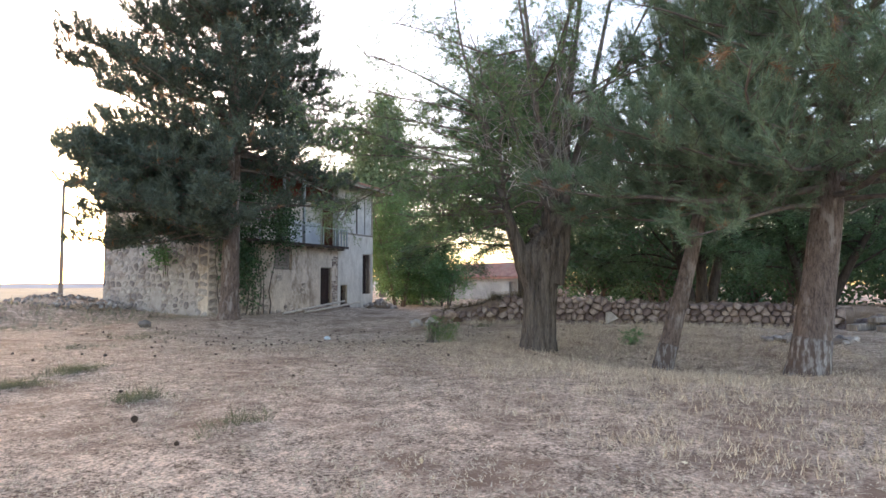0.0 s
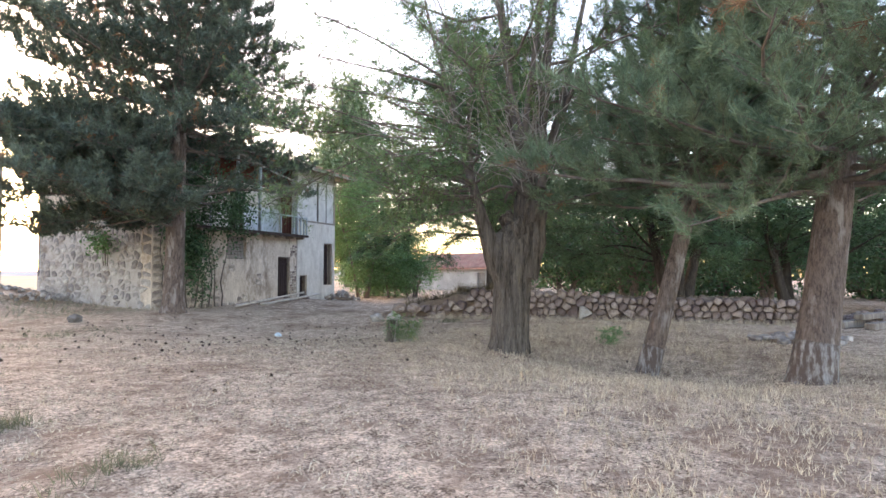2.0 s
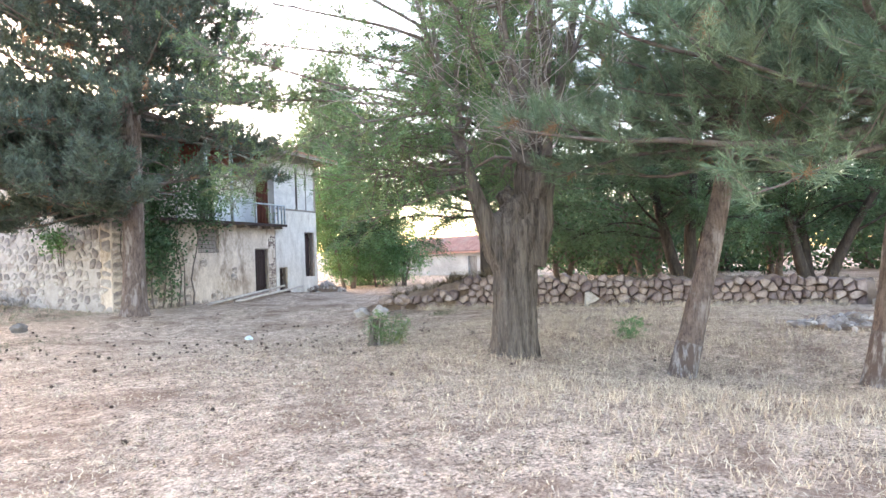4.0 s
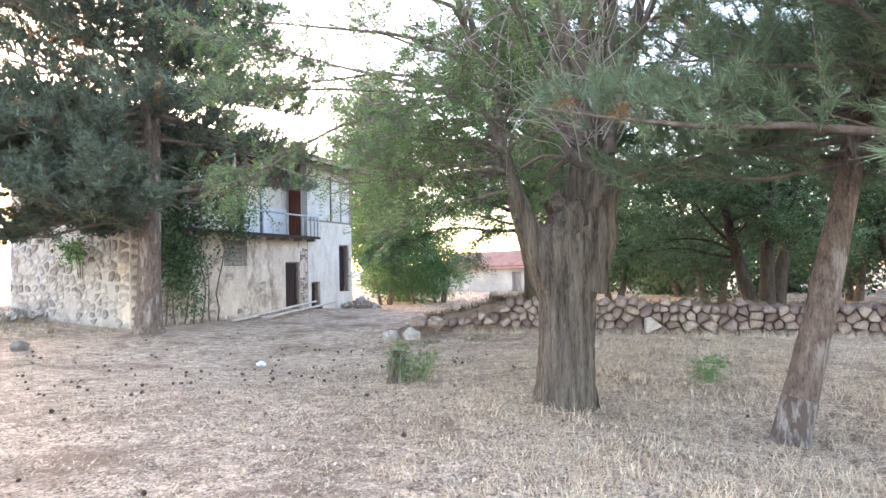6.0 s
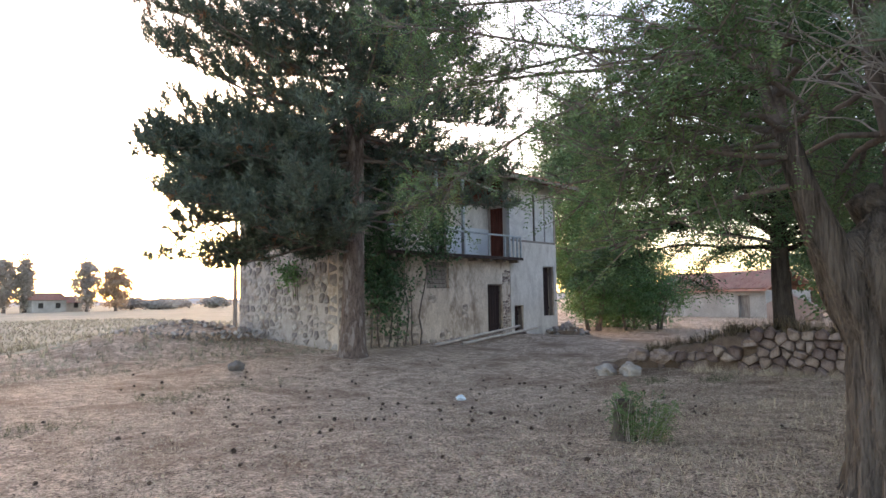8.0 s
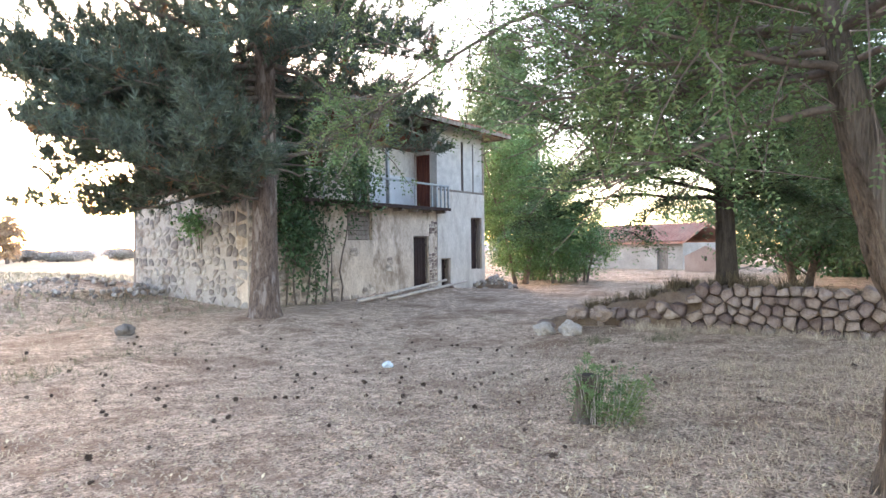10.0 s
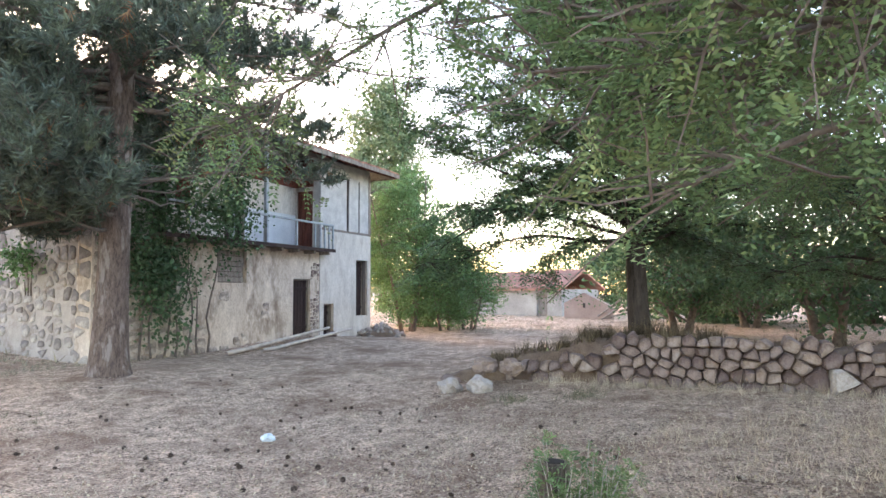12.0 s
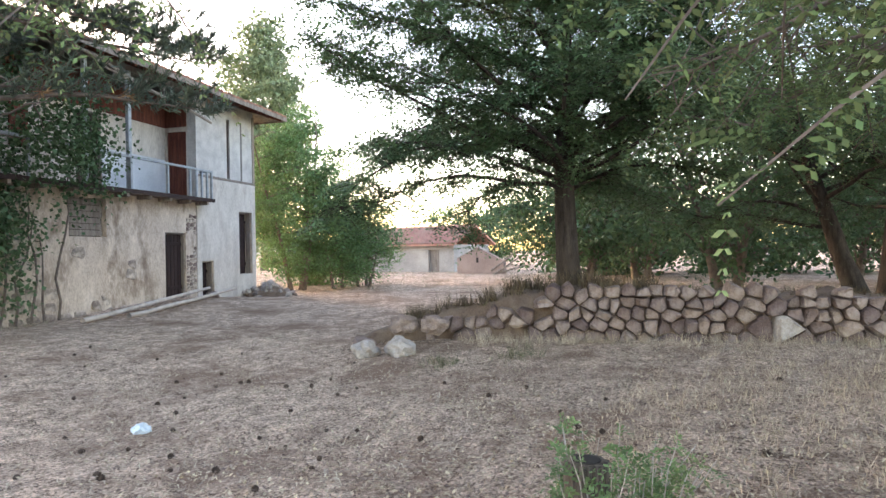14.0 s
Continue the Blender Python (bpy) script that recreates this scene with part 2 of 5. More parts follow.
def put(name, pile, mat, parent=None, label="", smooth=False, at=None):
    me = pile if isinstance(pile, bpy.types.Mesh) else pile.mesh(name, mat, smooth)
    ob = new(name, me)
    if parent is not None:
        ob.parent = parent
    if at is not None:
        ob.matrix_basis = at
    if label:
        ob["label"] = label
    return ob


def thing(name, at, label, category, group="", kind=""):
    e = new(name)
    e.matrix_basis = at
    e.empty_display_size = 0.2
    return tagged(e, label, category, group, kind)


def box(pile, x0, x1, y0, y1, z0, z1, bevel=0.0):
    bm = bmesh.new()
    bmesh.ops.create_cube(bm, size=1.0, matrix=Matrix.Translation(((x0 + x1) / 2, (y0 + y1) / 2, (z0 + z1) / 2)) @ Matrix.Diagonal((x1 - x0, y1 - y0, z1 - z0, 1)))
    if bevel:
        bmesh.ops.bevel(bm, geom=bm.edges[:], offset=bevel, segments=1, affect="EDGES")
    bm.verts.index_update()
    pile.add([v.co[:] for v in bm.verts], [[v.index for v in f.verts] for f in bm.faces])
    bm.free()
    return pile


def frames_along(pts):
    pts = np.asarray(pts, float)
    tan = np.gradient(pts, axis=0)
    tan /= np.linalg.norm(tan, axis=1, keepdims=True) + 1e-9
    ref = np.where(np.abs(tan[:, 2:3]) > 0.9, [[1.0, 0, 0]], [[0, 0, 1.0]])
    u = np.cross(tan, ref)
    u /= np.linalg.norm(u, axis=1, keepdims=True) + 1e-9
    for i in range(1, len(u)):
        u[i] = u[i - 1] - tan[i] * np.dot(u[i - 1], tan[i])
        u[i] /= np.linalg.norm(u[i]) + 1e-9
    return pts, u, np.cross(tan, u)


def tube(pile, pts, radii, sides=6, furrow=None):
    """A tapered tube through pts; furrow(angles, i) gives factors on the radius."""
    pts, u, w = frames_along(pts)
    a = np.linspace(0, 2 * np.pi, sides, endpoint=False)
    n = len(pts)
    rings = []
    for i in range(n):
        r = radii[i] * (furrow(a, i) if furrow else np.ones(sides))
        rings.append(pts[i] + (np.cos(a) * r)[:, None] * u[i] + (np.sin(a) * r)[:, None] * w[i])
    v = np.concatenate(rings + [pts[-1:]])
    f = []
    for i in range(n - 1):
        for j in range(sides):
            j2 = (j + 1) % sides
            f.append((i * sides + j, i * sides + j2, (i + 1) * sides + j2, (i + 1) * sides + j))
    top = n * sides
    for j in range(sides):
        f.append(((n - 1) * sides + j, (n - 1) * sides + (j + 1) % sides, top))
    pile.add(v, f)


def unit(v):
    v = np.asarray(v, float)
    return v / (np.linalg.norm(v, axis=-1, keepdims=True) + 1e-9)


def bent_path(start, way, length, steps, lift=0.0, wobble=0.1):
    p, d = np.array(start, float), unit(way)
    pts = [p.copy()]
    for i in range(steps):
        d = unit(d + np.array([0, 0, lift / steps]) + rng.normal(0, wobble / math.sqrt(steps), 3))
        p = p + d * length / steps
        pts.append(p.copy())
    return np.array(pts)


def needle_tufts(pile, centres, ways, count, length, width):
    """Tufts of needles fanning round a shoot; one thin triangle a needle."""
    n = len(centres)
    ways = unit(ways)
    d = unit(ways[:, None, :] * 0.95 + rng.normal(0, 0.68, (n, count, 3)))
    root = centres[:, None, :] + ways[:, None, :] * rng.uniform(-0.6, 0.6, (n, count, 1)) * length
    ln = length * rng.uniform(0.7, 1.15, (n, count, 1))
    side = unit(np.cross(d, rng.normal(0, 1, (n, count, 3)))) * width * 0.5
    tri = np.stack([root - side, root + side, root + d * ln], axis=2)
    pile.add_same(tri.reshape(-1, 3), 3)


def leaf_quads(pile, centres, size, droop=0.3, ratio=0.5):
    n = len(centres)
    d = unit(rng.normal(0, 1, (n, 3)) + np.array([0, 0, -droop]))
    s = unit(np.cross(d, rng.normal(0, 1, (n, 3))))
    ln = size * rng.uniform(0.6, 1.3, (n, 1))
    q = np.stack([centres - d * ln * 0.5, centres + s * ln * 0.5 * ratio, centres + d * ln * 0.5, centres - s * ln * 0.5 * ratio], axis=1)
    pile.add_same(q.reshape(-1, 3), 4)


def pinnate(pile, roots, ways, length, pairs, leaf, corners=4):
    """Feathered leaves: leaflets in pairs along a drooping stalk."""
    n = len(roots)
    d = unit(ways)
    s = unit(np.cross(d, np.array([0, 0, 1.0]) + rng.normal(0, 0.35, (n, 3))))
    up = np.cross(s, d)
    out = []
    ln = length * rng.uniform(0.7, 1.2, (n, 1))
    for k in range(pairs):
        t = (k + 0.7) / pairs
        at = roots + d * ln * t - np.array([0, 0, 1.0]) * ln * 0.35 * t * t
        for sg in (-1, 1):
            w = unit(s * sg + d * 0.45 + up * rng.normal(0, 0.25, (n, 1)))
            c = d
            ll = leaf * rng.uniform(0.8, 1.2, (n, 1))
            if corners == 3:
                out.append(np.stack([at, at + w * ll * 0.7 + c * ll * 0.3, at + w * ll * 0.95 - c * ll * 0.16], axis=1))
            else:
                out.append(np.stack([at, at + w * ll * 0.5 + c * ll * 0.24, at + w * ll, at + w * ll * 0.5 - c * ll * 0.24], axis=1))
    pile.add_same(np.concatenate(out).reshape(-1, 3), corners)


def clip_cell(poly, nx, ny, d):
    """Keeps the part of a polygon where nx*x + ny*y <= d."""
    out = []
    for i in range(len(poly)):
        a, b = poly[i], poly[(i + 1) % len(poly)]
        da, db = nx * a[0] + ny * a[1] - d, nx * b[0] + ny * b[1] - d
        if da <= 0:
            out.append(a)
        if (da < 0 < db) or (db < 0 < da):
            t = da / (da - db)
            out.append((a[0] + (b[0] - a[0]) * t, a[1] + (b[1] - a[1]) * t))
    return out


def cells(seeds, x0, x1, y0, y1, gap):
    """Polygons of stones packed round seeds in a rectangle, shrunk by gap."""
    made = []
    s = np.asarray(seeds)
    for i in range(len(s)):
        poly = [(x0, y0), (x1, y0), (x1, y1), (x0, y1)]
        dist = np.hypot(*(s - s[i]).T)
        for j in np.argsort(dist)[1:18]:
            nx, ny = s[j] - s[i]
            ln = math.hypot(nx, ny)
            mx, my = (s[j] + s[i]) / 2
            nx, ny = nx / ln, ny / ln
            poly = clip_cell(poly, nx, ny, nx * mx + ny * my - gap * rng.uniform(0.4, 1.6))
            if len(poly) < 3:
                break
        if len(poly) >= 3:
            made.append(poly)
    return made


def stone_mesh(name, poly, depth, mat, proud=0.05, rough=False):
    """A stone from its face outline in (x, z): rounded face towards -y, body behind; centred on its outline."""
    p = np.array(poly)
    # cut the corners so that the outline is rounded
    q = []
    for i in range(len(p)):
        a, b, c = p[i - 1], p[i], p[(i + 1) % len(p)]
        q += [b + (a - b) * rng.uniform(0.09, 0.22), b + (c - b) * rng.uniform(0.09, 0.22)]
    q = np.array(q)
    c = q.mean(axis=0)
    q = q - c
    n = len(q)
    v = [np.column_stack([q[:, 0], np.full(n, depth), q[:, 1]]), np.column_stack([q[:, 0], np.zeros(n), q[:, 1]]),
         np.column_stack([q[:, 0] * 0.95, -proud * rng.uniform(0.45, 0.95, n), q[:, 1] * 0.95]),
         np.column_stack([q[:, 0] * (0.78 if rough else 0.6), -proud * rng.uniform(0.75, 1.3, n), q[:, 1] * (0.78 if rough else 0.6)])]
    f = []
    for k in range(3):
        for j in range(n):
            j2 = (j + 1) % n
            f.append((k * n + j, (k + 1) * n + j, (k + 1) * n + j2, k * n + j2))
    f.append(tuple(range(4 * n - 1, 3 * n - 1, -1)))
    me = bpy.data.meshes.new(name)
    me.from_pydata(np.concatenate(v).tolist(), [], [tuple(reversed(x)) for x in f])
    me.materials.append(mat)
    me.polygons.foreach_set("use_smooth", [not rough] * len(me.polygons))
    me.update()
    return me, c


def boulder(name, mat, size, seed, flat=0.7, sub=2):
    bm = bmesh.new()
    bmesh.ops.create_icosphere(bm, subdivisions=sub, radius=1.0)
    for v in bm.verts:
        k = 1 + 0.38 * noise.noise(v.co * 1.3 + Vector((seed * 7.1, seed * 3.3, 0))) + 0.2 * noise.noise(v.co * 2.9 + Vector((0, seed * 5.7, 0))) + 0.07 * noise.noise(v.co * 7.0 + Vector((seed, 0, 0)))
        v.co = Vector((v.co.x * k * size, v.co.y * k * size * 0.8, v.co.z * k * size * flat))
    me = bpy.data.meshes.new(name)
    bm.to_mesh(me)
    bm.free()
    me.materials.append(mat)
    me.polygons.foreach_set("use_smooth", [False] * len(me.polygons))
    return me


# ---- ground ----
def axis_lines(lo, hi, step, far):
    core = np.arange(lo, hi + step / 2, step)
    out, d, a = [], step, hi
    while a < far:
        d *= 1.22
        a += d
        out.append(a)
    left, d, a = [], step, lo
    while a > -far:
        d *= 1.22
        a -= d
        left.append(a)
    return np.array(left[::-1] + core.tolist() + out)


xs, ys = axis_lines(-14, 18, 0.24, 3000), axis_lines(-10, 23, 0.24, 3000)
X, Y = np.meshgrid(xs, ys)
Z = ground_height(X, Y)
near = (np.abs(X - 3) < 22) & (np.abs(Y - 6) < 22)
micro = np.zeros_like(Z)
for i, j in zip(*np.nonzero(near)):
    micro[i, j] = 0.030 * noise.noise((X[i, j] * 1.3, Y[i, j] * 1.3, 0.3)) + 0.016 * noise.noise((X[i, j] * 4.1, Y[i, j] * 4.1, 2.0))
Z = Z + micro
nx_, ny_ = len(xs), len(ys)
pile = Pile()
idx = np.arange(nx_ * ny_).reshape(ny_, nx_)
pile.v.append(np.column_stack([X.ravel(), Y.ravel(), Z.ravel()]))
pile.f = np.stack([idx[:-1, :-1], idx[:-1, 1:], idx[1:, 1:], idx[1:, :-1]], axis=-1).reshape(-1, 4).tolist()
land = put("ground", pile, GROUND, smooth=True)
# turf takes over where the yard ends
land.data.materials.append(FIELD)
for face in land.data.polygons:
    c = face.center
    if c.y > 20.0 + 3.5 * noise.noise((c.x * 0.35, c.y * 0.35, 1.5)) + rng.uniform(-0.8, 0.8) and c.x < 19 + 0.75 * (c.y - 20):
        face.material_index = 1
tagged(land, "dry pale earth yard with straw litter and bare patches", "ground", kind="structure")

# ---- the farmhouse ----
FY, FX0, FX1, BY = 14.44, 6.0, 17.75, 20.3     # facade, side, far end, rear
SLAB, EAVE = 3.15, 6.25
LX0, LX1, LD = 7.6, 14.55, 1.1                 # the loggia behind the balcony
house = thing("farmhouse", pose(0, 0, 0), "derelict two-storey farmhouse of rubble stone with worn pale plaster", "house")


def panel_wall(name, mat, along, x0, x1, z0, z1, face, thick, holes, label):
    """A wall with holes right through it; along "x" or "y"; face is its outer plane; thick may be negative."""
    xs_ = sorted({x0, x1, *[h[0] for h in holes], *[h[1] for h in holes]})
    zs_ = sorted({z0, z1, *[h[2] for h in holes], *[h[3] for h in holes]})
    p = Pile()
    for a0, a1 in zip(xs_[:-1], xs_[1:]):
        for c0, c1 in zip(zs_[:-1], zs_[1:]):
            am, cm = (a0 + a1) / 2, (c0 + c1) / 2
            if any(h[0] < am < h[1] and h[2] < cm < h[3] for h in holes):
                continue
            lo, hi = sorted((face, face + thick))
            if along == "x":
                box(p, a0, a1, lo, hi, c0, c1)
            else:
                box(p, lo, hi, a0, a1, c0, c1)
    bm = bmesh.new()
    vs = [bm.verts.new(c) for c in np.concatenate(p.v)]
    for f in p.f:
        bm.faces.new([vs[i] for i in f])
    bmesh.ops.remove_doubles(bm, verts=bm.verts[:], dist=1e-4)
    bm.verts.index_update()
    seen = {}
    for f in bm.faces[:]:
        seen.setdefault(tuple(sorted(v.index for v in f.verts)), []).append(f)
    bmesh.ops.delete(bm, geom=[f for fs in seen.values() if len(fs) > 1 for f in fs], context="FACES_ONLY")
    me = bpy.data.meshes.new(name)
    bm.to_mesh(me)
    bm.free()
    me.materials.append(mat)
    return put(name, me, None, house, label)


D1, D2, D3, WN = (13.1, 14.0, 0.2, 2.12), (14.72, 15.32, 0.02, 1.28), (16.75, 17.55, 0.8, 2.9), (9.8, 10.95, 1.95, 2.88)
panel_wall("front_wall", PLASTER, "x", FX0, FX1, -0.4, SLAB - 0.1, FY, 0.5, [D1, D2, D3, WN], "pale plaster peeling off rubble stone")
panel_wall("render_coat", LIMEWASH, "x", 14.5, FX1 + 0.02, -0.4, 3.85, FY - 0.034, 0.03, [D2, D3], "smoother off-white plaster coat at the end of the front")
panel_wall("upper_front_wall", CONCRETE, "x", LX1, FX1, SLAB - 0.1, EAVE + 0.15, FY, 0.3, [(16.15, 16.32, 3.95, 5.9), (16.95, 17.05, 3.95, 5.9)], "grey plastered timber-framed upper wall")
panel_wall("upper_corner_wall", LIMEWASH, "x", FX0, LX0, SLAB - 0.1, EAVE + 0.15, FY, 0.3, [], "white limewashed corner wall")
panel_wall("loggia_back_wall", LIMEWASH, "x", LX0, LX1 + 0.3, SLAB, EAVE + 0.15, FY + LD, 0.25,
           [(11.15, 12.0, SLAB + 0.06, 5.3), (8.2, 9.0, SLAB + 0.06, 5.3)], "white limewashed wall behind the balcony")
panel_wall("loggia_side_wall", LIMEWASH, "y", FY + 0.3, FY + LD, SLAB, EAVE + 0.15, LX1, 0.25, [(FY + 0.34, FY + LD - 0.06, SLAB + 0.06, 5.25)], "")
panel_wall("loggia_end_wall", LIMEWASH, "y", FY + 0.3, FY + LD, SLAB, EAVE + 0.15, LX0, -0.25, [], "")
panel_wall("side_wall", MORTAR, "y", FY + 0.5, BY, -0.4, SLAB + 0.1, FX0, 0.5, [], "rubble stone side wall with wide lime joints")
panel_wall("upper_side_wall", PLASTER, "y", FY + 0.3, BY, SLAB + 0.1, EAVE + 0.15, FX0, 0.3, [(16.4, 17.3, 4.1, 5.3)], "worn plaster upper side wall")
panel_wall("rear_wall", PLASTER, "x", FX0 + 0.5, FX1, -0.4, EAVE + 0.15, BY, -0.4, [], "")
panel_wall("end_wall", PLASTER, "y", FY + 0.5, BY - 0.4, -0.4, EAVE + 0.15, FX1, -0.4, [], "")
put("inner_floor", box(Pile(), FX0 + 0.5, FX1 - 0.4, FY + 0.5, BY - 0.4, -0.3, 0.0), EARTH, house)
put("upper_floor", box(Pile(), FX0 + 0.3, FX1 - 0.4, FY + 0.02, BY - 0.4, SLAB - 0.1, SLAB + 0.02), OLD_WOOD, house)
# red-brown panel on the wall seen through the ivy, and the red door in the side of the loggia
put("red_shutter", box(Pile(), 9.25, 9.75, FY + LD - 0.05, FY + LD - 0.006, SLAB + 0.9, SLAB + 1.9, 0.008), RED_WOOD, house, "rust red wooden shutter")
p = Pile()
for k in range(4):
    y0 = FY + 0.36 + k * 0.165
    box(p, LX1 + 0.03, LX1 + 0.07, y0, y0 + 0.155, SLAB + 0.07, 5.24, 0.006)
put("red_door", p, RED_WOOD, house, "rust red plank door")


def plank_door(name, x0, x1, z0, z1, inset, mat, label, planks):
    d = put(name, box(Pile(), x0 + 0.05, x1 - 0.05, FY + inset + 0.03, FY + inset + 0.06, z0, z1 - 0.05), mat, house, label)
    w = (x1 - x0 - 0.12) / planks
    for k in range(planks):
        put("plank", box(Pile(), x0 + 0.06 + k * w, x0 + 0.06 + (k + 1) * w - 0.012, FY + inset, FY + inset + 0.028, z0 + 0.02 + 0.02 * (k % 2), z1 - 0.06, 0.005), mat, d)
    for zz in (z0 + 0.28, z1 - 0.38):
        put("ledge", box(Pile(), x0 + 0.07, x1 - 0.07, FY + inset - 0.025, FY + inset - 0.002, zz, zz + 0.1, 0.006), mat, d)
    put("door_jamb", box(Pile(), x0, x0 + 0.05, FY + 0.06, FY + 0.2, z0, z1 - 0.05), OLD_WOOD, d)
    put("door_jamb", box(Pile(), x1 - 0.05, x1, FY + 0.06, FY + 0.2, z0, z1 - 0.05), OLD_WOOD, d)
    put("lintel", box(Pile(), x0, x1, FY + 0.06, FY + 0.2, z1 - 0.05, z1), OLD_WOOD, d)
    return d


plank_door("door_1", *D1, 0.12, DARK_WOOD, "closed dark brown plank door", 5)
door3 = plank_door("door_2", *D3, 0.22, DARK_WOOD, "tall dark wooden door with a broken panel", 4)
# open low doorway: added dark planks stand in for the darkness inside
plank_door("door_3", *D2, 0.2, DARK_WOOD, "low dark plank hatch at ground level", 3)
# boarded window
win = put("window_1", box(Pile(), WN[0], WN[1], FY + 0.2, FY + 0.24, WN[2], WN[3]), DARK_WOOD, house, "small window boarded up with grey planks")
for k in range(6):
    z0 = WN[2] + 0.02 + k * 0.152
    put("board", box(Pile(), WN[0] + 0.02, WN[1] - 0.02, FY + 0.1 + 0.012 * (k % 3), FY + 0.13 + 0.012 * (k % 3), z0, z0 + 0.138, 0.006), OLD_WOOD, win)
# frames in the upper wall
for x0, x1 in ((16.15, 16.32), (16.95, 17.05)):
    put("timber_post", box(Pile(), x0 + 0.002, x1 - 0.002, FY + 0.03, FY + 0.12, 3.96, 5.89, 0.008), DARK_WOOD, house)
put("timber_plate", box(Pile(), LX1, FX1 + 0.05, FY - 0.03, FY - 0.003, 3.86, 3.94, 0.006), OLD_WOOD, house)
put("corner_post", box(Pile(), FX1 - 0.1, FX1 + 0.03, FY - 0.035, FY - 0.004, SLAB + 0.8, EAVE, 0.01), OLD_WOOD, house)
# dark doors in the back wall of the loggia
for x0, x1 in ((11.15, 12.0), (8.2, 9.0)):
    put("balcony_door", box(Pile(), x0, x1, FY + LD + 0.12, FY + LD + 0.16, SLAB + 0.06, 5.3), DARK_WOOD, house)
put("blue_dado", box(Pile(), 12.02, 15.0 - 0.45, FY + LD - 0.012, FY + LD - 0.003, SLAB + 0.03, SLAB + 1.25), BLUEWASH, house, "pale blue wash on the loggia wall")

put("eave_boarding", box(Pile(), LX0, LX1, FY + LD - 0.03, FY + LD - 0.004, 5.38, EAVE + 0.1, 0.004), RED_WOOD, house, "rust brown boarding under the eave")
put("eave_boarding", box(Pile(), LX1 - 0.03, LX1 - 0.004, FY + 0.31, FY + LD - 0.04, 5.38, EAVE + 0.1, 0.004), RED_WOOD, house)

# balcony: slab on joists, rail with posts
bal = put("balcony", box(Pile(), LX0, LX1 + 0.25, FY - 0.45, FY + 0.02, SLAB - 0.08, SLAB, 0.01), OLD_WOOD, house, "sagging wooden balcony with a blue-grey rail")
for k in range(9):
    x = LX0 + 0.3 + k * 0.82
    put("joist", box(Pile(), x, x + 0.1, FY - 0.42, FY - 0.002, SLAB - 0.19, SLAB - 0.085, 0.01), OLD_WOOD, bal)
put("edge_board", box(Pile(), LX0, LX1 + 0.25, FY - 0.475, FY - 0.455, SLAB - 0.10, SLAB + 0.01, 0.004), DARK_WOOD, bal)
ry = FY - 0.4
put("top_rail", box(Pile(), LX0 + 0.1, LX1 + 0.2, ry - 0.035, ry + 0.035, SLAB + 0.80, SLAB + 0.865, 0.01), RAIL_PAINT, bal)
for x in (8.4, 9.9, 11.35, 12.75, 13.7, 14.0, 14.25, 14.5, 14.72):
    put("rail_post", box(Pile(), x - 0.03, x + 0.03, ry - 0.03, ry + 0.03, SLAB + 0.002, SLAB + 0.798, 0.006), RAIL_PAINT, bal)
put("side_rail", box(Pile(), LX1 + 0.13, LX1 + 0.19, ry + 0.037, FY - 0.003, SLAB + 0.80, SLAB + 0.86, 0.006), RAIL_PAINT, bal)
for x in (9.9, 11.3):
    put("balcony_post", box(Pile(), x + 0.05, x + 0.16, ry + 0.04, ry + 0.15, SLAB + 0.002, EAVE - 0.07, 0.012), RAIL_PAINT, bal, "tall blue-grey post")
put("balcony_beam", box(Pile(), LX0, LX1, ry + 0.03, ry + 0.17, EAVE - 0.07, EAVE + 0.07, 0.01), OLD_WOOD, house)

# roof: shallow hip with wide boarded eaves
OV = 0.85
rx0, rx1, ry0, ry1 = FX0 - OV, FX1 + OV, FY - OV, BY + OV
pitch = 0.33
run = (ry1 - ry0) / 2
rz0, rz1 = EAVE + 0.02, EAVE + 0.02 + run * pitch
hx = run * 0.95
corners = np.array([(rx0, ry0, rz0), (rx1, ry0, rz0), (rx1, ry1, rz0), (rx0, ry1, rz0), (rx0 + hx, (ry0 + ry1) / 2, rz1), (rx1 - hx, (ry0 + ry1) / 2, rz1)])
p = Pile()
v = np.concatenate([corners, corners + [0, 0, 0.07]])
faces = [(0, 1, 5, 4), (1, 2, 5), (2, 3, 4, 5), (3, 0, 4)]
p.add(v, [tuple(reversed(f)) for f in faces] + [tuple(i + 6 for i in f) for f in faces] + [(0, 6, 7, 1)[::-1], (1, 7, 8, 2)[::-1], (2, 8, 9, 3)[::-1], (3, 9, 6, 0)[::-1]])
roof = put("roof", p, OLD_WOOD, house, "low hipped roof of clay tiles on brown boards with wide eaves")
# soffit boards and rafters, reddish brown
for k in range(26):
    x = rx0 + 0.3 + k * (rx1 - rx0 - 0.6) / 25
    pr = Pile()
    box(pr, x - 0.04, x + 0.04, 0, 1.3, -0.1, -0.005)
    for a in pr.v:
        a[:, 2] += rz0 + a[:, 1] * pitch
        a[:, 1] += ry0 + 0.03
    put("rafter", pr, RED_WOOD, roof)
put("fascia", box(Pile(), rx0, rx1, ry0 - 0.03, ry0 - 0.004, rz0 - 0.06, rz0 + 0.1), OLD_WOOD, roof)
put("fascia", box(Pile(), rx1 + 0.004, rx1 + 0.03, ry0, ry1, rz0 - 0.06, rz0 + 0.1), OLD_WOOD, roof)
put("fascia", box(Pile(), rx0 - 0.03, rx0 - 0.004, ry0, ry1, rz0 - 0.06, rz0 + 0.1), OLD_WOOD, roof)
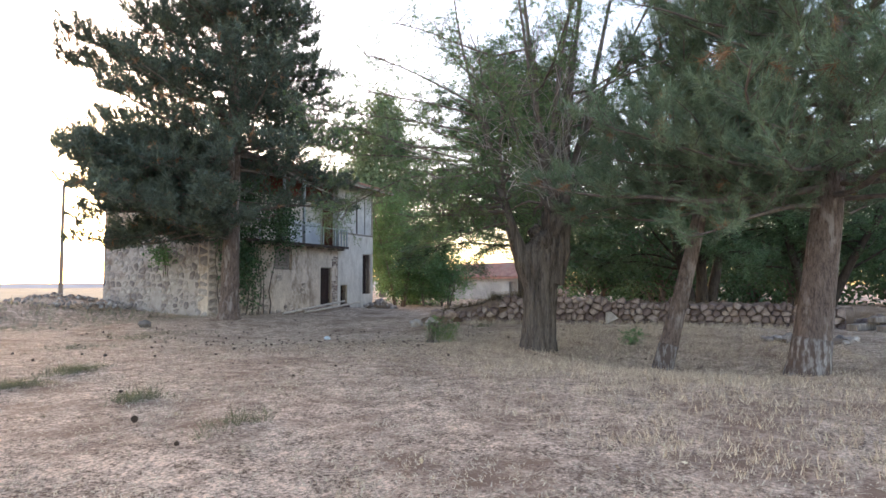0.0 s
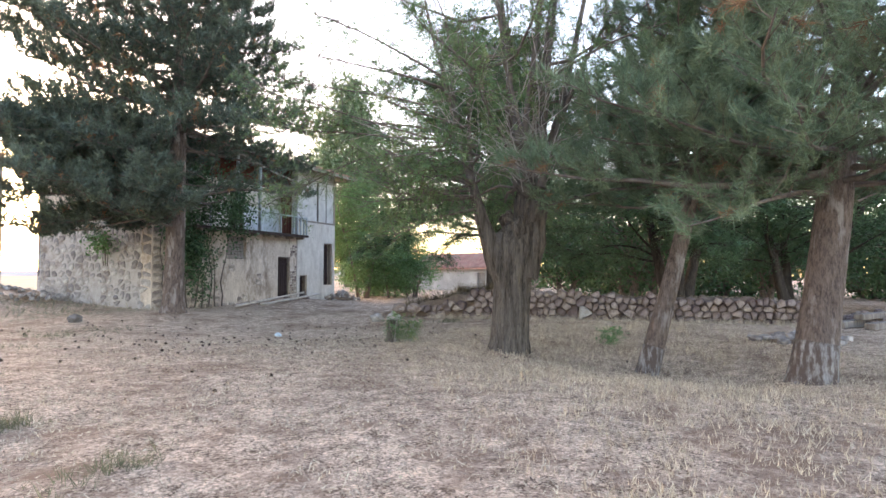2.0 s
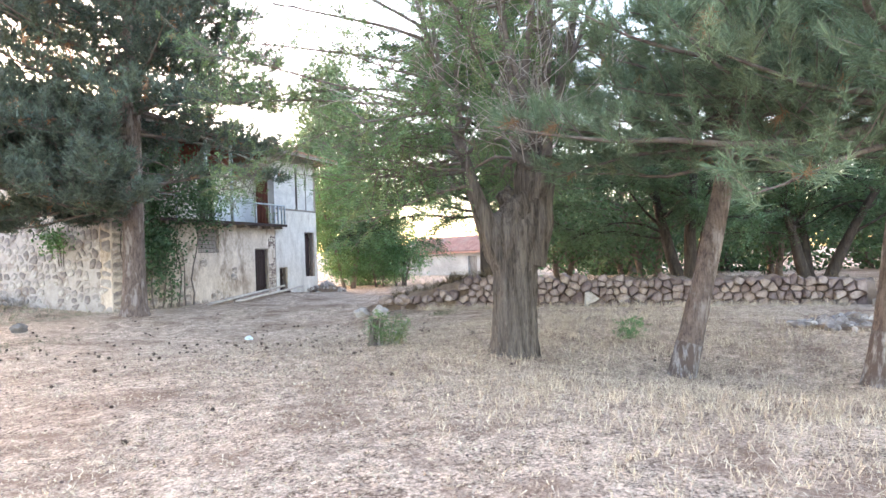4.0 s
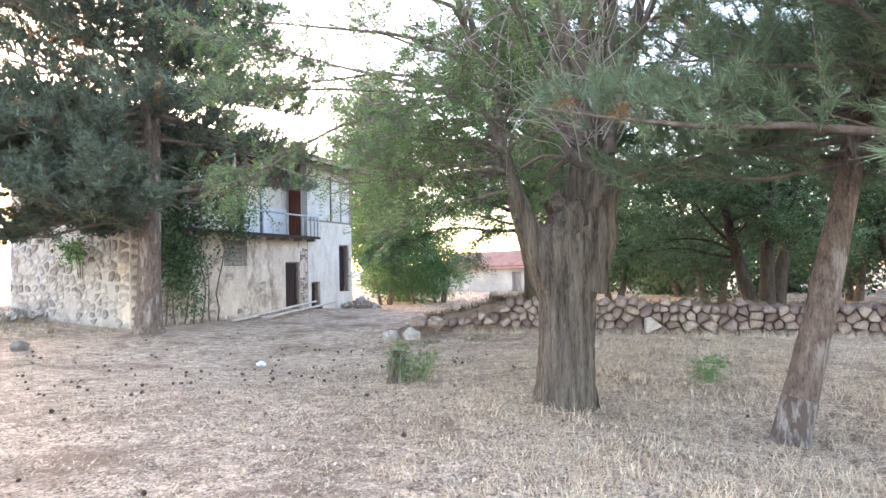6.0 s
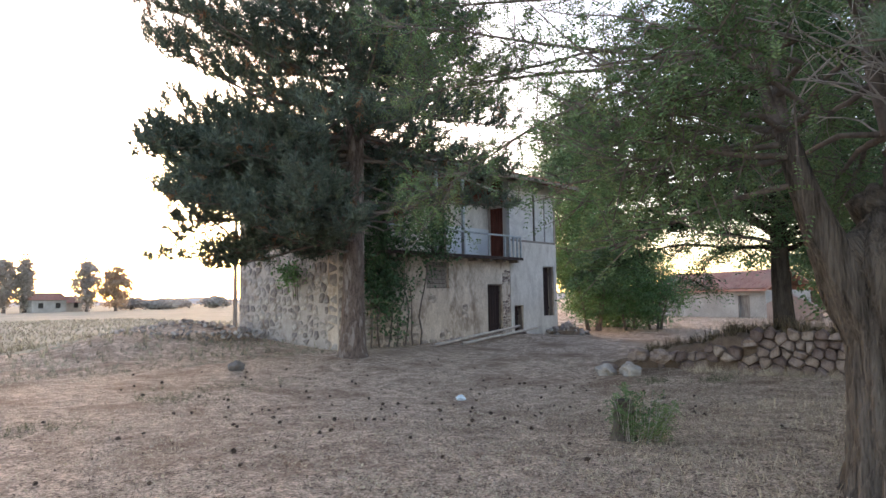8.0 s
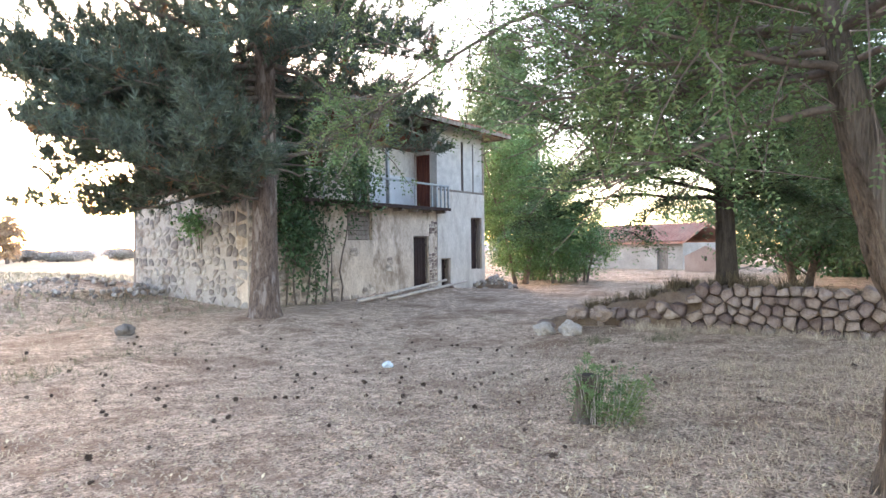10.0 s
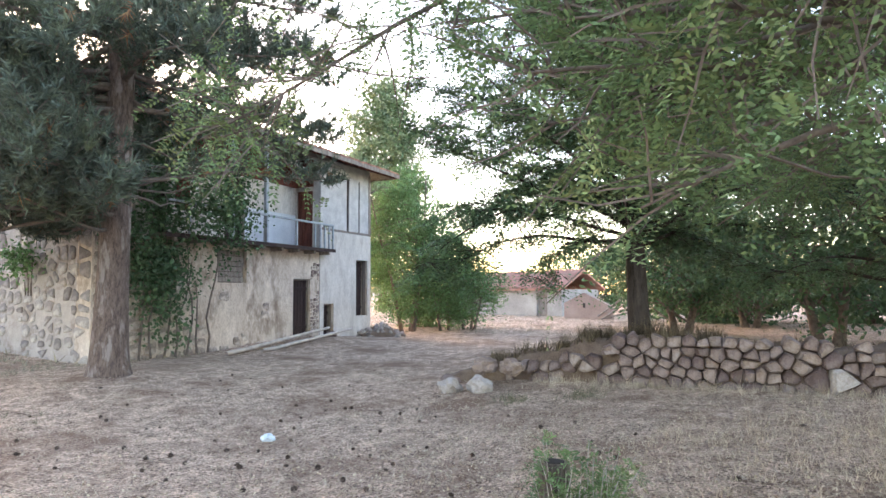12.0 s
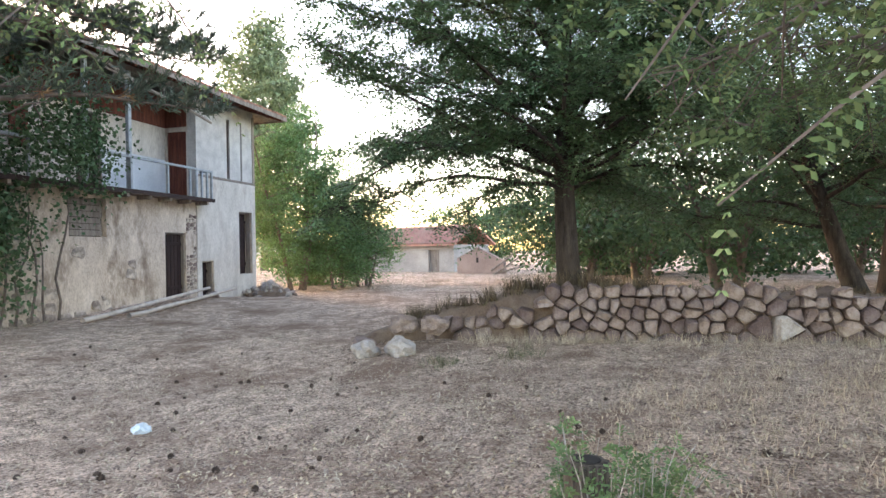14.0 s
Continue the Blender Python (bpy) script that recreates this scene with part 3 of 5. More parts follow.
# rows of half-round tiles on the front slope
ang = np.linspace(0, np.pi, 6)
tile_rows = Pile()
one = Pile()
ta = np.column_stack([0.085 * np.cos(ang), np.full(6, -0.05), 0.07 * np.sin(ang) + 0.02])
tb = np.column_stack([0.07 * np.cos(ang), np.full(6, 0.36), 0.055 * np.sin(ang) + 0.41 * pitch])
tile_faces = [(i, i + 6, i + 7, i + 1) for i in range(5)] + [(5, 4, 3, 2, 1, 0)]
one.add(np.concatenate([ta, tb]), tile_faces)
tile_mesh = one.mesh("tile", TILE)
for k in range(int((rx1 - rx0) / 0.2)):
    x = rx0 + 0.1 + k * 0.2
    top = min(1.0, (x - rx0) / hx, (rx1 - x) / hx) * run
    for c in range(max(1, int(top / 0.38))):
        at = np.array([x, ry0 + c * 0.38, rz0 + 0.075 + (c * 0.38 - 0.05) * pitch]) + rng.normal(0, 0.006, 3)
        if c < 2:
            put("tile", tile_mesh, None, roof, at=pose(*at, 0, 0, rng.normal(0, 2)))
        else:
            tile_rows.add(np.concatenate([ta, tb]) + at, tile_faces)
tagged(put("tile", tile_rows, TILE, roof), kind="stuff")
# loose laths hanging below the eave
for a, b, r in (((8.8, ry0 + 0.1, rz0 - 0.05), (13.9, ry0 - 0.1, rz0 - 0.95), 0.035), ((10.3, ry0 + 0.3, rz0 - 0.3), (13.2, ry0 + 0.1, rz0 - 0.75), 0.03), ((12.0, ry0 + 0.1, rz0 - 0.03), (12.25, ry0 + 0.1, rz0 - 0.75), 0.025)):
    p = Pile()
    tube(p, np.linspace(a, b, 6) + rng.normal(0, 0.03, (6, 3)), [r] * 6, 5)
    put("loose_lath", p, OLD_WOOD, house)

# long peeled poles leaning on the ground along the facade
for a, b in (((9.0, 13.3), (14.4, 13.95)), ((9.9, 12.9), (15.4, 13.7))):
    n = 9
    xsn, ysn = np.linspace(a[0], b[0], n), np.linspace(a[1], b[1], n)
    zsn = np.linspace(gz(*a) + 0.05, gz(*b) + 0.3, n)
    zsn = np.maximum(zsn, [gz(x, y) + 0.07 for x, y in zip(xsn, ysn)]) + rng.normal(0, 0.006, n)
    p = Pile()
    tube(p, np.column_stack([xsn, ysn, zsn]), np.linspace(0.06, 0.045, n), 8)
    tagged(put("timber_pole", p, POLE_WOOD, smooth=True), "long peeled pale timber pole lying by the farmhouse wall", "pole", "poles by the wall")

# ---- dry stone wall ----
WX, WY0, WY1 = 8.2, -6.4, 5.2


def wall_top(y):
    """Top of the dry stone wall along y: it falls to a mound at its end."""
    return np.interp(y, [-6.4, -5.0, -2.0, 1.0, 2.7, 3.8, 5.2], [0.62, 0.68, 0.73, 0.79, 0.84, 0.78, 0.42]) + 0.03 * np.sin(y * 5.1)


stone_wall = thing("stone_wall", pose(0, 0, 0), "low dry stone wall of brown field stones with earth and weeds on top", "wall")
n = 90
yy = np.linspace(WY0 - 0.2, WY1 + 1.3, n)
sect = []
for y in yy:
    t = float(np.clip(wall_top(min(y, WY1)) - 0.10, 0.1, 2))
    k = 1.0 if y < WY1 else max(0.02, 1 - (y - WY1) / 1.3)
    w = 0.9 + 0.5 * max(0, min(1, (y - 2.5) / 2))
    prof = np.array([(0.06, -0.4), (0.07, t * 0.5 * k), (0.13, t * k), (0.45, (t + 0.07) * k), (w, t * k * 0.8), (w + 1.2, 0.15 * k), (w + 1.6, -0.4)])
    jig = rng.normal(0, 0.025, (len(prof), 2))
    lift = (1 - k) * 0.5
    sect.append(np.column_stack([WX + prof[:, 0] + jig[:, 0] - lift, np.full(len(prof), y), prof[:, 1] + jig[:, 1]]))
m = len(sect[0])
p = Pile()
p.add(np.concatenate(sect), [(i * m + j, (i + 1) * m + j, (i + 1) * m + j + 1, i * m + j + 1) for i in range(n - 1) for j in range(m - 1)])
put("earth_fill", p, EARTH, stone_wall, "crumbly brown earth", smooth=True)
seeds = []
z = 0.02
while z < 1.0:
    y = WY0 + rng.uniform(0, 0.2)
    while y < WY1 + 0.3:
        w = rng.choice([0.13, 0.2, 0.28, 0.36, 0.46], p=[0.2, 0.25, 0.25, 0.2, 0.1]) * rng.uniform(0.85, 1.15)
        seeds.append((y + w / 2, z + rng.uniform(-0.05, 0.05)))
        y += w
    z += rng.uniform(0.14, 0.21)
seeds = [s for s in seeds if not (abs(s[0] + 0.2) < 0.32 and abs(s[1] - 0.2) < 0.21)] + [(-0.2, 0.22)]
for poly in cells(seeds, WY0, WY1 + 0.2, -0.12, 1.05, 0.007):
    poly = [(-a, b) for a, b in poly][::-1]
    me, c = stone_mesh("stone", poly, 0.16, FIELD_STONE, rng.uniform(0.04, 0.10), True)
    y = -c[0]
    if c[1] > wall_top(min(y, WY1)) - 0.02 or (y > 3.4 and (rng.random() < 0.3 or c[1] > 0.62 - 0.16 * (y - 3.4))):
        continue
    big = abs(y + 0.2) < 0.2 and abs(c[1] - 0.22) < 0.12
    if big:
        me.materials[0] = PALE_STONE
    put("stone", me, None, stone_wall, "large pale angular stone" if big else "",
        at=pose(WX + rng.normal(0, 0.035), y, c[1], rng.normal(0, 5), rng.normal(0, 6), -90 + rng.normal(0, 8)))

for k, (x, y, s, mat, lab) in enumerate(((6.85, 5.95, 0.24, PALE_STONE, "pale grey boulder at the end of the stone wall"), (6.95, 5.45, 0.27, PALE_STONE, "whitish boulder at the end of the stone wall"),
                                         (7.75, 5.65, 0.24, FIELD_STONE, "brown boulder in the mound of the stone wall"), (7.7, 5.1, 0.22, FIELD_STONE, "brown boulder in the mound of the stone wall"),
                                         (7.35, 6.2, 0.2, FIELD_STONE, "brown boulder in the mound of the stone wall"), (14.45, 13.85, 0.19, FIELD_STONE, "brown stone propping the timber poles"), (1.7, 12.6, 0.2, DARK_STONE, "dark boulder lying in the dry grass"))):
    z = gz(x, y) + s * 0.35 + (0.25 if k in (2, 3) else 0)
    tagged(put("boulder", boulder("boulder", mat, s, k, 0.7, 3), None, at=pose(x, y, z, 0, 0, 40 * k)), lab, "boulder", "boulders in the yard")

# ---- trees ----


def finish_tree(name, at, label, piles, category="tree", group=""):
    t = thing(name, at, label, category, group)
    for nm, p, mat, lab, sm in piles:
        for q in p if isinstance(p, list) else [p]:
            if not q.v:
                continue
            for a in q.v:
                a -= np.array(at.translation)
            ob = put(nm, q, mat, t, lab, sm)
            if nm in ("twig", "branch", "dead_twig"):
                ob["kind"] = "stuff"
    return t


def bark_furrow(ridges, depth, seed):
    ph = [noise.noise((seed, k * 1.7, 0.0)) * 6 for k in range(64)]

    def fn(a, i):
        base = 1 + depth * np.abs(np.sin(a * ridges / 2 + ph[i % 64] * 0.35 + 0.25 * math.sin(i * 0.9))) + depth * 0.6 * np.sin(a * (ridges // 2 + 1) + i * 0.5)
        return base
    return fn


def pine(name, label, base, lean, height, radius, crown_from, trunk_r, mats, branches, tufts, needles, reach=None, flare=1.35, group="", extra=(), white=0.0, bare=None, low_taper=0.05, profile=None, twig_rate=3.3):
    """A pine: furrowed trunk, whorls of upswept branches, needle tufts along the twigs."""
    bx, by = base
    bz = gz(bx, by) - 0.06
    n = 26
    hs = np.linspace(0, 1, n) ** 1.3 * height
    off = np.column_stack([lean[0] * np.sin(hs / height * 1.6), lean[1] * np.sin(hs / height * 1.6), hs])
    axis = np.array([bx, by, bz]) + off
    rad = trunk_r * (1 - hs / height) ** 0.75 + 0.02
    rad = rad * (1 + (flare - 1) * np.exp(-hs / 0.35))
    trunk, white_part, limb, twig, crown, dead = Pile(), Pile(), [], Pile(), Pile(), Pile()
    tube(trunk, axis, rad, 20, bark_furrow(14, 0.07, bx))
    if white:
        k = int(np.searchsorted(hs, white)) + 1
        tube(white_part, axis[:k], rad[:k] * 1.012 + 0.004, 20, bark_furrow(14, 0.07, bx))
    tips, ways, dry = [], [], []
    for b in range(branches + len(extra)):
        f = (b + rng.uniform(0, 1)) / branches
        h = crown_from + (height - crown_from) * f ** 1.05 * 0.97
        a = b * 2.399 + rng.normal(0, 0.3)
        prof = (1 - f) ** 0.5 * (0.60 + 0.40 * min(1, f / low_taper))
        ln = radius * prof * rng.uniform(0.7, 1.12)
        d = np.array([math.cos(a), math.sin(a), 0])
        if reach is not None:
            ln *= 1 + reach[2] * max(-0.6, d[0] * reach[0] + d[1] * reach[1])
        if b >= branches:
            h, a, ln = extra[b - branches]
            h += rng.normal(0, 0.14)
            f = 0.1
            d = np.array([math.cos(radians(a)), math.sin(radians(a)), 0])
        if b < branches and bare is not None:
            # the shaded side of the trunk has lost its lower boughs
            lee = d[0] * bare[0] + d[1] * bare[1]
            if h < bare[2] and lee < 0.35 or h < bare[2] + 2.0 and lee < -0.55:
                if rng.random() < 0.4:
                    st = np.array([np.interp(h, hs, axis[:, k]) for k in range(3)])
                    dry.append(Pile())
                    tube(dry[-1], bent_path(st, d + np.array([0, 0, -0.1]), ln * 0.5, 6, 0.1, 0.35), np.linspace(0.034, 0.006, 7), 6)
                continue
        start = np.array([np.interp(h, hs, axis[:, k]) for k in range(3)])
        rise, lift = -0.22 + 0.75 * f, 0.25 + 0.3 * f
        if profile is not None:
            # the crown's outline by height, widest towards the open field
            side = 0.5 + 0.5 * (d[0] * profile[2][0] + d[1] * profile[2][1])
            rise, lift = -0.24 + 0.62 * f, 0.12 + 0.25 * f
            if b < branches:
                ln = np.interp(h + 3.0 * rise, profile[0], profile[1]) * (0.62 + 0.38 * side) * rng.uniform(0.8, 1.08)
        pts = bent_path(start, d + np.array([0, 0, rise]), ln, 7, lift, 0.25)
        r0 = min(np.interp(h, hs, rad) * 0.5, 0.014 + 0.011 * ln)
        limb.append(Pile())
        tube(limb[-1], pts, np.linspace(r0, 0.008, len(pts)), 5)
        twigs = max(4, int(ln * twig_rate))
        for k in range(twigs):
            t = 0.14 + 0.86 * (k + rng.uniform(0, 1)) / twigs
            at = np.array([np.interp(t * (len(pts) - 1), range(len(pts)), pts[:, c]) for c in range(3)])
            along = unit(pts[min(int(t * 7) + 1, 7)] - pts[min(int(t * 7), 6)])
            side = unit(np.cross(along, (0, 0, 1))) * (1 if k % 2 else -1)
            w = unit(along * rng.uniform(0.4, 1.0) + side * rng.uniform(0.3, 1.0) + np.array([0, 0, rng.uniform(0.0, 0.6)]))
            tl = (0.42 + 0.30 * ln * (1 - t)) * rng.uniform(0.7, 1.35)
            tp = bent_path(at, w, tl, 3, 0.5, 0.2)
            tube(twig, tp, [0.009, 0.007, 0.005, 0.003], 3)
            m = tufts
            for q in range(m):
                s = (q + rng.uniform(0.2, 1.0)) / m * 3
                i = min(int(s), 2)
                pos = tp[i] + (tp[i + 1] - tp[i]) * (s - i) + rng.normal(0, 0.06, 3)
                tips.append(pos)
                ways.append(unit(tp[i + 1] - tp[i]) + rng.normal(0, 0.35, 3) + np.array([0, 0, 0.35]))
    tips, ways = np.array(tips), np.array(ways)
    is_dead = rng.random(len(tips)) < 0.02
    needle_tufts(crown, tips[~is_dead], ways[~is_dead], *needles)
    needle_tufts(dead, tips[is_dead], ways[is_dead] * [1, 1, -0.5], *needles)
    parts = [("trunk", trunk, PINE_BARK, "", True), ("limb", limb, BRANCH, "", True), ("twig", twig, BRANCH, "", False),
             ("crown", crown, mats, "", False), ("dead_needles", dead, DEAD_NEEDLE, "rust brown dead needles", False), ("dry_limb", dry, BRANCH, "bare dry lower limb", True)]
    if white:
        parts.insert(1, ("whitewash", white_part, WHITE_BARK, "worn whitewash round the foot of the trunk", True))
    return finish_tree(name, Matrix.Translation((bx, by, bz)), label, parts, "tree", group)


pine("pine_tree", "tall dark green pine with a broad spreading crown beside the farmhouse", (4.8, 12.2), (0.1, -0.1), 18.5, 6.0, 3.0, 0.275, NEEDLE, 205, 6, (20, 0.215, 0.030),
     flare=1.42, group="pines", bare=(-0.73, 0.68, 5.0), profile=((1.8, 2.6, 4.0, 6.0, 9.5, 12.0, 15.0, 18.0), (2.8, 4.3, 5.4, 5.8, 5.0, 3.9, 2.8, 1.0), (-0.73, 0.68)), twig_rate=5.2,
     extra=tuple((3.1 + 0.12 * k, 100 + (k * 37) % 82, 3.6 + 0.07 * k + (k % 3) * 0.3) for k in range(26)) + ((3.9, -45, 4.3), (5.3, -38, 4.2), (3.1, 200, 3.0), (3.4, 225, 3.2), (3.8, 186, 3.6), (4.2, 205, 3.8), (6.2, -40, 4.2), (6.9, -60, 4.3), (7.4, -25, 4.4), (5.8, -15, 3.4), (6.6, -80, 4.0), (8.0, -45, 4.2)))
pine("pine_tree", "leaning slender pine with a whitewashed foot", (0.42, -2.55), (0.74, -1.28), 8.0, 3.0, 2.95, 0.14, NEEDLE_NEAR, 92, 6, (60, 0.185, 0.0095), flare=1.15, group="pines", white=0.45,
     extra=((4.1, 170, 2.2), (3.8, 120, 2.4), (3.6, 75, 2.2), (4.8, 200, 2.4), (5.0, 150, 2.5), (5.3, 230, 2.6), (5.0, 260, 2.5), (4.7, 225, 2.3), (5.2, 185, 2.5), (4.8, 285, 2.3)))
pine("pine_tree", "stout pine with thick scaly bark and low heavy boughs", (-0.35, -4.85), (0.5, -0.9), 10.0, 4.3, 2.7, 0.25, NEEDLE_NEAR, 105, 6, (48, 0.195, 0.009), reach=(-0.9, 0.3, 0.15), flare=1.22, group="pines", white=0.5,
     extra=((3.5, 160, 3.9), (3.6, 185, 3.9), (3.4, 130, 3.6), (3.6, 210, 3.9)))


def leafy(name, label, base, height, radius, low, trunk_r, mat, leaves, size, stems=1, shape="round", clusters=120, category="tree", group="", ratio=0.55, seed=0, spread=0.5, bark=None):
    """A broad-leaved tree or bush: stems, limbs out to clumps of leaves, leaves scattered in each clump."""
    bx, by = base
    bz = gz(bx, by) - 0.05
    trunk, limb, crown = [], Pile(), Pile()
    tops = []
    for s in range(stems):
        a = s * 2.4 + seed
        sx, sy = (0.0, 0.0) if stems == 1 else (0.25 * math.cos(a), 0.25 * math.sin(a))
        end = height * (0.75 if shape != "column" else 0.95)
        pts = bent_path((bx + sx, by + sy, bz), (sx * 0.9, sy * 0.9, 1), end, 9, 0.3, 0.12)
        trunk.append(Pile())
        tube(trunk[-1], pts, trunk_r * (1 - np.linspace(0, 1, 10) * 0.85) * (1 + 0.3 * np.exp(-np.linspace(0, 1, 10) * 12)), 9, bark_furrow(8, 0.06, bx + s))
        tops.append(pts)
    cen = []
    while len(cen) < clusters:
        q = rng.uniform(-1, 1, 3)
        r = np.linalg.norm(q)
        if r > 1 or r < 0.35:
            continue
        if shape == "column":
            zc = (q[2] + 1) / 2
            w = radius * (0.35 + 0.65 * math.sin(math.pi * min(1, zc * 0.85 + 0.12)))
            cen.append((bx + q[0] * w, by + q[1] * w, bz + low + zc * (height - low)))
        else:
            zc = (q[2] + 1) / 2
            cen.append((bx + q[0] * radius, by + q[1] * radius, bz + low + zc * (height - low)))
    cen = np.array(cen)
    cen += rng.normal(0, 0.12 * radius, cen.shape) * [1, 1, 0.4]
    for c in cen[: min(len(cen), 70)]:
        pts = tops[rng.integers(0, stems)]
        i = int(np.clip(np.searchsorted(pts[:, 2], c[2] - 0.35 * radius), 1, 8))
        s = pts[i]
        mid = (s + c) / 2 + np.array([0, 0, 0.12 * radius])
        tube(limb, np.array([s, mid, c]), [trunk_r * 0.28, trunk_r * 0.16, 0.008], 4)
    per = leaves // clusters
    pos = np.repeat(cen, per, axis=0) + rng.normal(0, spread, (per * clusters, 3)) * [1, 1, 0.55]
    pos[:, 2] = np.maximum(pos[:, 2], bz + 0.1)
    leaf_quads(crown, pos, size, 0.3, ratio)
    return finish_tree(name, Matrix.Translation((bx, by, bz)), label, [("trunk", trunk, bark or BRANCH, "", True), ("branch", limb, BRANCH, "", False), ("crown", crown, mat, "", False)], category, group)


# the old locust tree: pollard trunk that forks, upright stems, feathered leaves on long branches
LX, LY = 0.27, -0.24
lz = gz(LX, LY) - 0.05
trunk, limb, stems_p, twig_p, dead_p, crown = Pile(), [Pile(), Pile()], [], Pile(), Pile(), Pile()
rt = np.array([0.42, -0.9, 0])       # the way across the path
nn = 28
hs = np.linspace(0, 2.35, nn)
axis = np.array([LX, LY, lz]) + np.column_stack([0.10 * rt[0] * hs / 2, 0.10 * rt[1] * hs / 2, hs])
rad = 0.28 + 0.07 * np.exp(-hs / 0.25) + 0.09 * np.clip((hs - 1.2) / 0.7, 0, 1) - 0.26 * np.clip((hs - 1.8) / 0.55, 0, 1) ** 1.6
tube(trunk, axis, rad, 72, bark_furrow(22, 0.13, 3.0))
fork = axis[-6]
main = bent_path(fork - np.array([0, 0, 0.55]) + rt * 0.12, rt * 0.20 + np.array([0, 0, 1]), 1.75, 8, 0.0, 0.06)
tube(limb[0], main, np.array([0.26, 0.27, 0.28, 0.31, 0.28, 0.27, 0.29, 0.25, 0.16]), 40, bark_furrow(14, 0.13, 5.0))
left = bent_path(fork - np.array([0, 0, 0.55]) - rt * 0.14, -rt * 0.55 + np.array([0, 0, 1]), 1.75, 8, 0.45, 0.08)
tube(limb[1], left, np.array([0.23, 0.22, 0.195, 0.16, 0.13, 0.11, 0.095, 0.08, 0.07]), 28, bark_furrow(9, 0.12, 7.0))
heads = []
for k in range(11):
    a = k * 2.4
    d = np.array([math.cos(a) * rng.uniform(0.1, 0.38), math.sin(a) * rng.uniform(0.1, 0.38), 1])
    src = main[-1] + rng.normal(0, 0.12, 3) * [1, 1, 0.5]
    ln = rng.uniform(4.0, 7.0)
    pts = bent_path(src - np.array([0, 0, 0.15]), d, ln, 8, 0.2, 0.16)
    stems_p.append(Pile())
    tube(stems_p[-1], pts, np.linspace(rng.uniform(0.045, 0.095), 0.012, 9), 6)
    heads.append(pts)
for k in range(3):
    pts = bent_path(left[-1] - np.array([0, 0, 0.1]), -rt * rng.uniform(0.0, 0.5) + np.array([rng.normal(0, 0.2), rng.normal(0, 0.2), 1]), rng.uniform(3, 5), 8, 0.2, 0.18)
    stems_p.append(Pile())
    tube(stems_p[-1], pts, np.linspace(0.06, 0.012, 9), 6)
    heads.append(pts)
boughs, bough_p = [], []
wood = np.vstack([main[5:], left[3:]] + [h[:5] for h in heads])
# long boughs that reach out and droop, the longest over the yard
for ax_, ln, z0, dz in ((128, 1.9, 3.05, -0.05), (112, 2.2, 3.1, 0.0), (146, 1.8, 3.1, 0.0), (118, 2.2, 3.4, 0.05), (100, 2.8, 3.4, 0.1), (124, 2.1, 2.9, -0.05), (106, 2.3, 3.1, 0.0), (93, 5.0, 3.5, 0.22), (97, 4.8, 3.8, 0.2), (88, 4.9, 3.7, 0.22), (96, 4.4, 4.2, 0.35), (84, 4.6, 3.8, 0.25), (120, 3.6, 4.4, 0.5),
                          (140, 3.4, 4.4, 0.4), (162, 1.6, 3.0, 0.05), (150, 1.9, 3.3, 0.1), (172, 2.0, 3.9, 0.3), (132, 2.2, 3.8, 0.2), (170, 3.2, 4.4, 0.5), (24, 3.4, 3.3, 0.2), (8, 3.6, 3.4, 0.2), (-12, 3.4, 3.6, 0.3), (-50, 3.2, 4.2, 0.5), (-95, 3.2, 4.6, 0.6), (205, 3.2, 4.8, 0.6), (245, 3.2, 4.4, 0.6),
                          (60, 3.6, 5.2, 0.6), (40, 3.6, 5.4, 0.6), (80, 3.6, 5.8, 0.6),
                          (119, 2.4, 2.75, -0.1), (108, 2.2, 2.8, -0.05), (138, 1.9, 2.8, -0.1), (112, 2.3, 3.0, 0.0), (24, 3.7, 2.95, -0.02), (12, 4.2, 3.0, 0.0), (35, 3.4, 3.1, 0.0), (0, 3.8, 2.9, -0.03), (28, 3.6, 3.7, 0.1), (165, 2.2, 3.6, 0.1), (185, 1.9, 3.8, 0.2), (150, 2.6, 3.4, 0.05), (125, 2.0, 2.7, -0.15), (98, 2.2, 2.9, -0.1)):
    a = radians(ax_)
    pts = bent_path((LX + 0.2 * math.cos(a), LY + 0.2 * math.sin(a), lz + z0), (math.cos(a), math.sin(a), dz), ln, 9, -0.25 if z0 > 3.2 else 0.05, 0.18)
    # each bough springs from the nearest limb or stem
    near = wood[np.argmin(np.linalg.norm((wood - pts[2]) * [1, 1, 1.3], axis=1))]
    far = np.linalg.norm(pts - near, axis=1)
    first = int(np.argmin(far)) + 1
    pts = np.vstack([near[None, :], pts[min(first, 7):]])
    bough_p.append(Pile())
    tube(bough_p[-1], pts, np.linspace(0.030, 0.006, len(pts)), 6)
    boughs.append(pts)
roots, ways = [], []
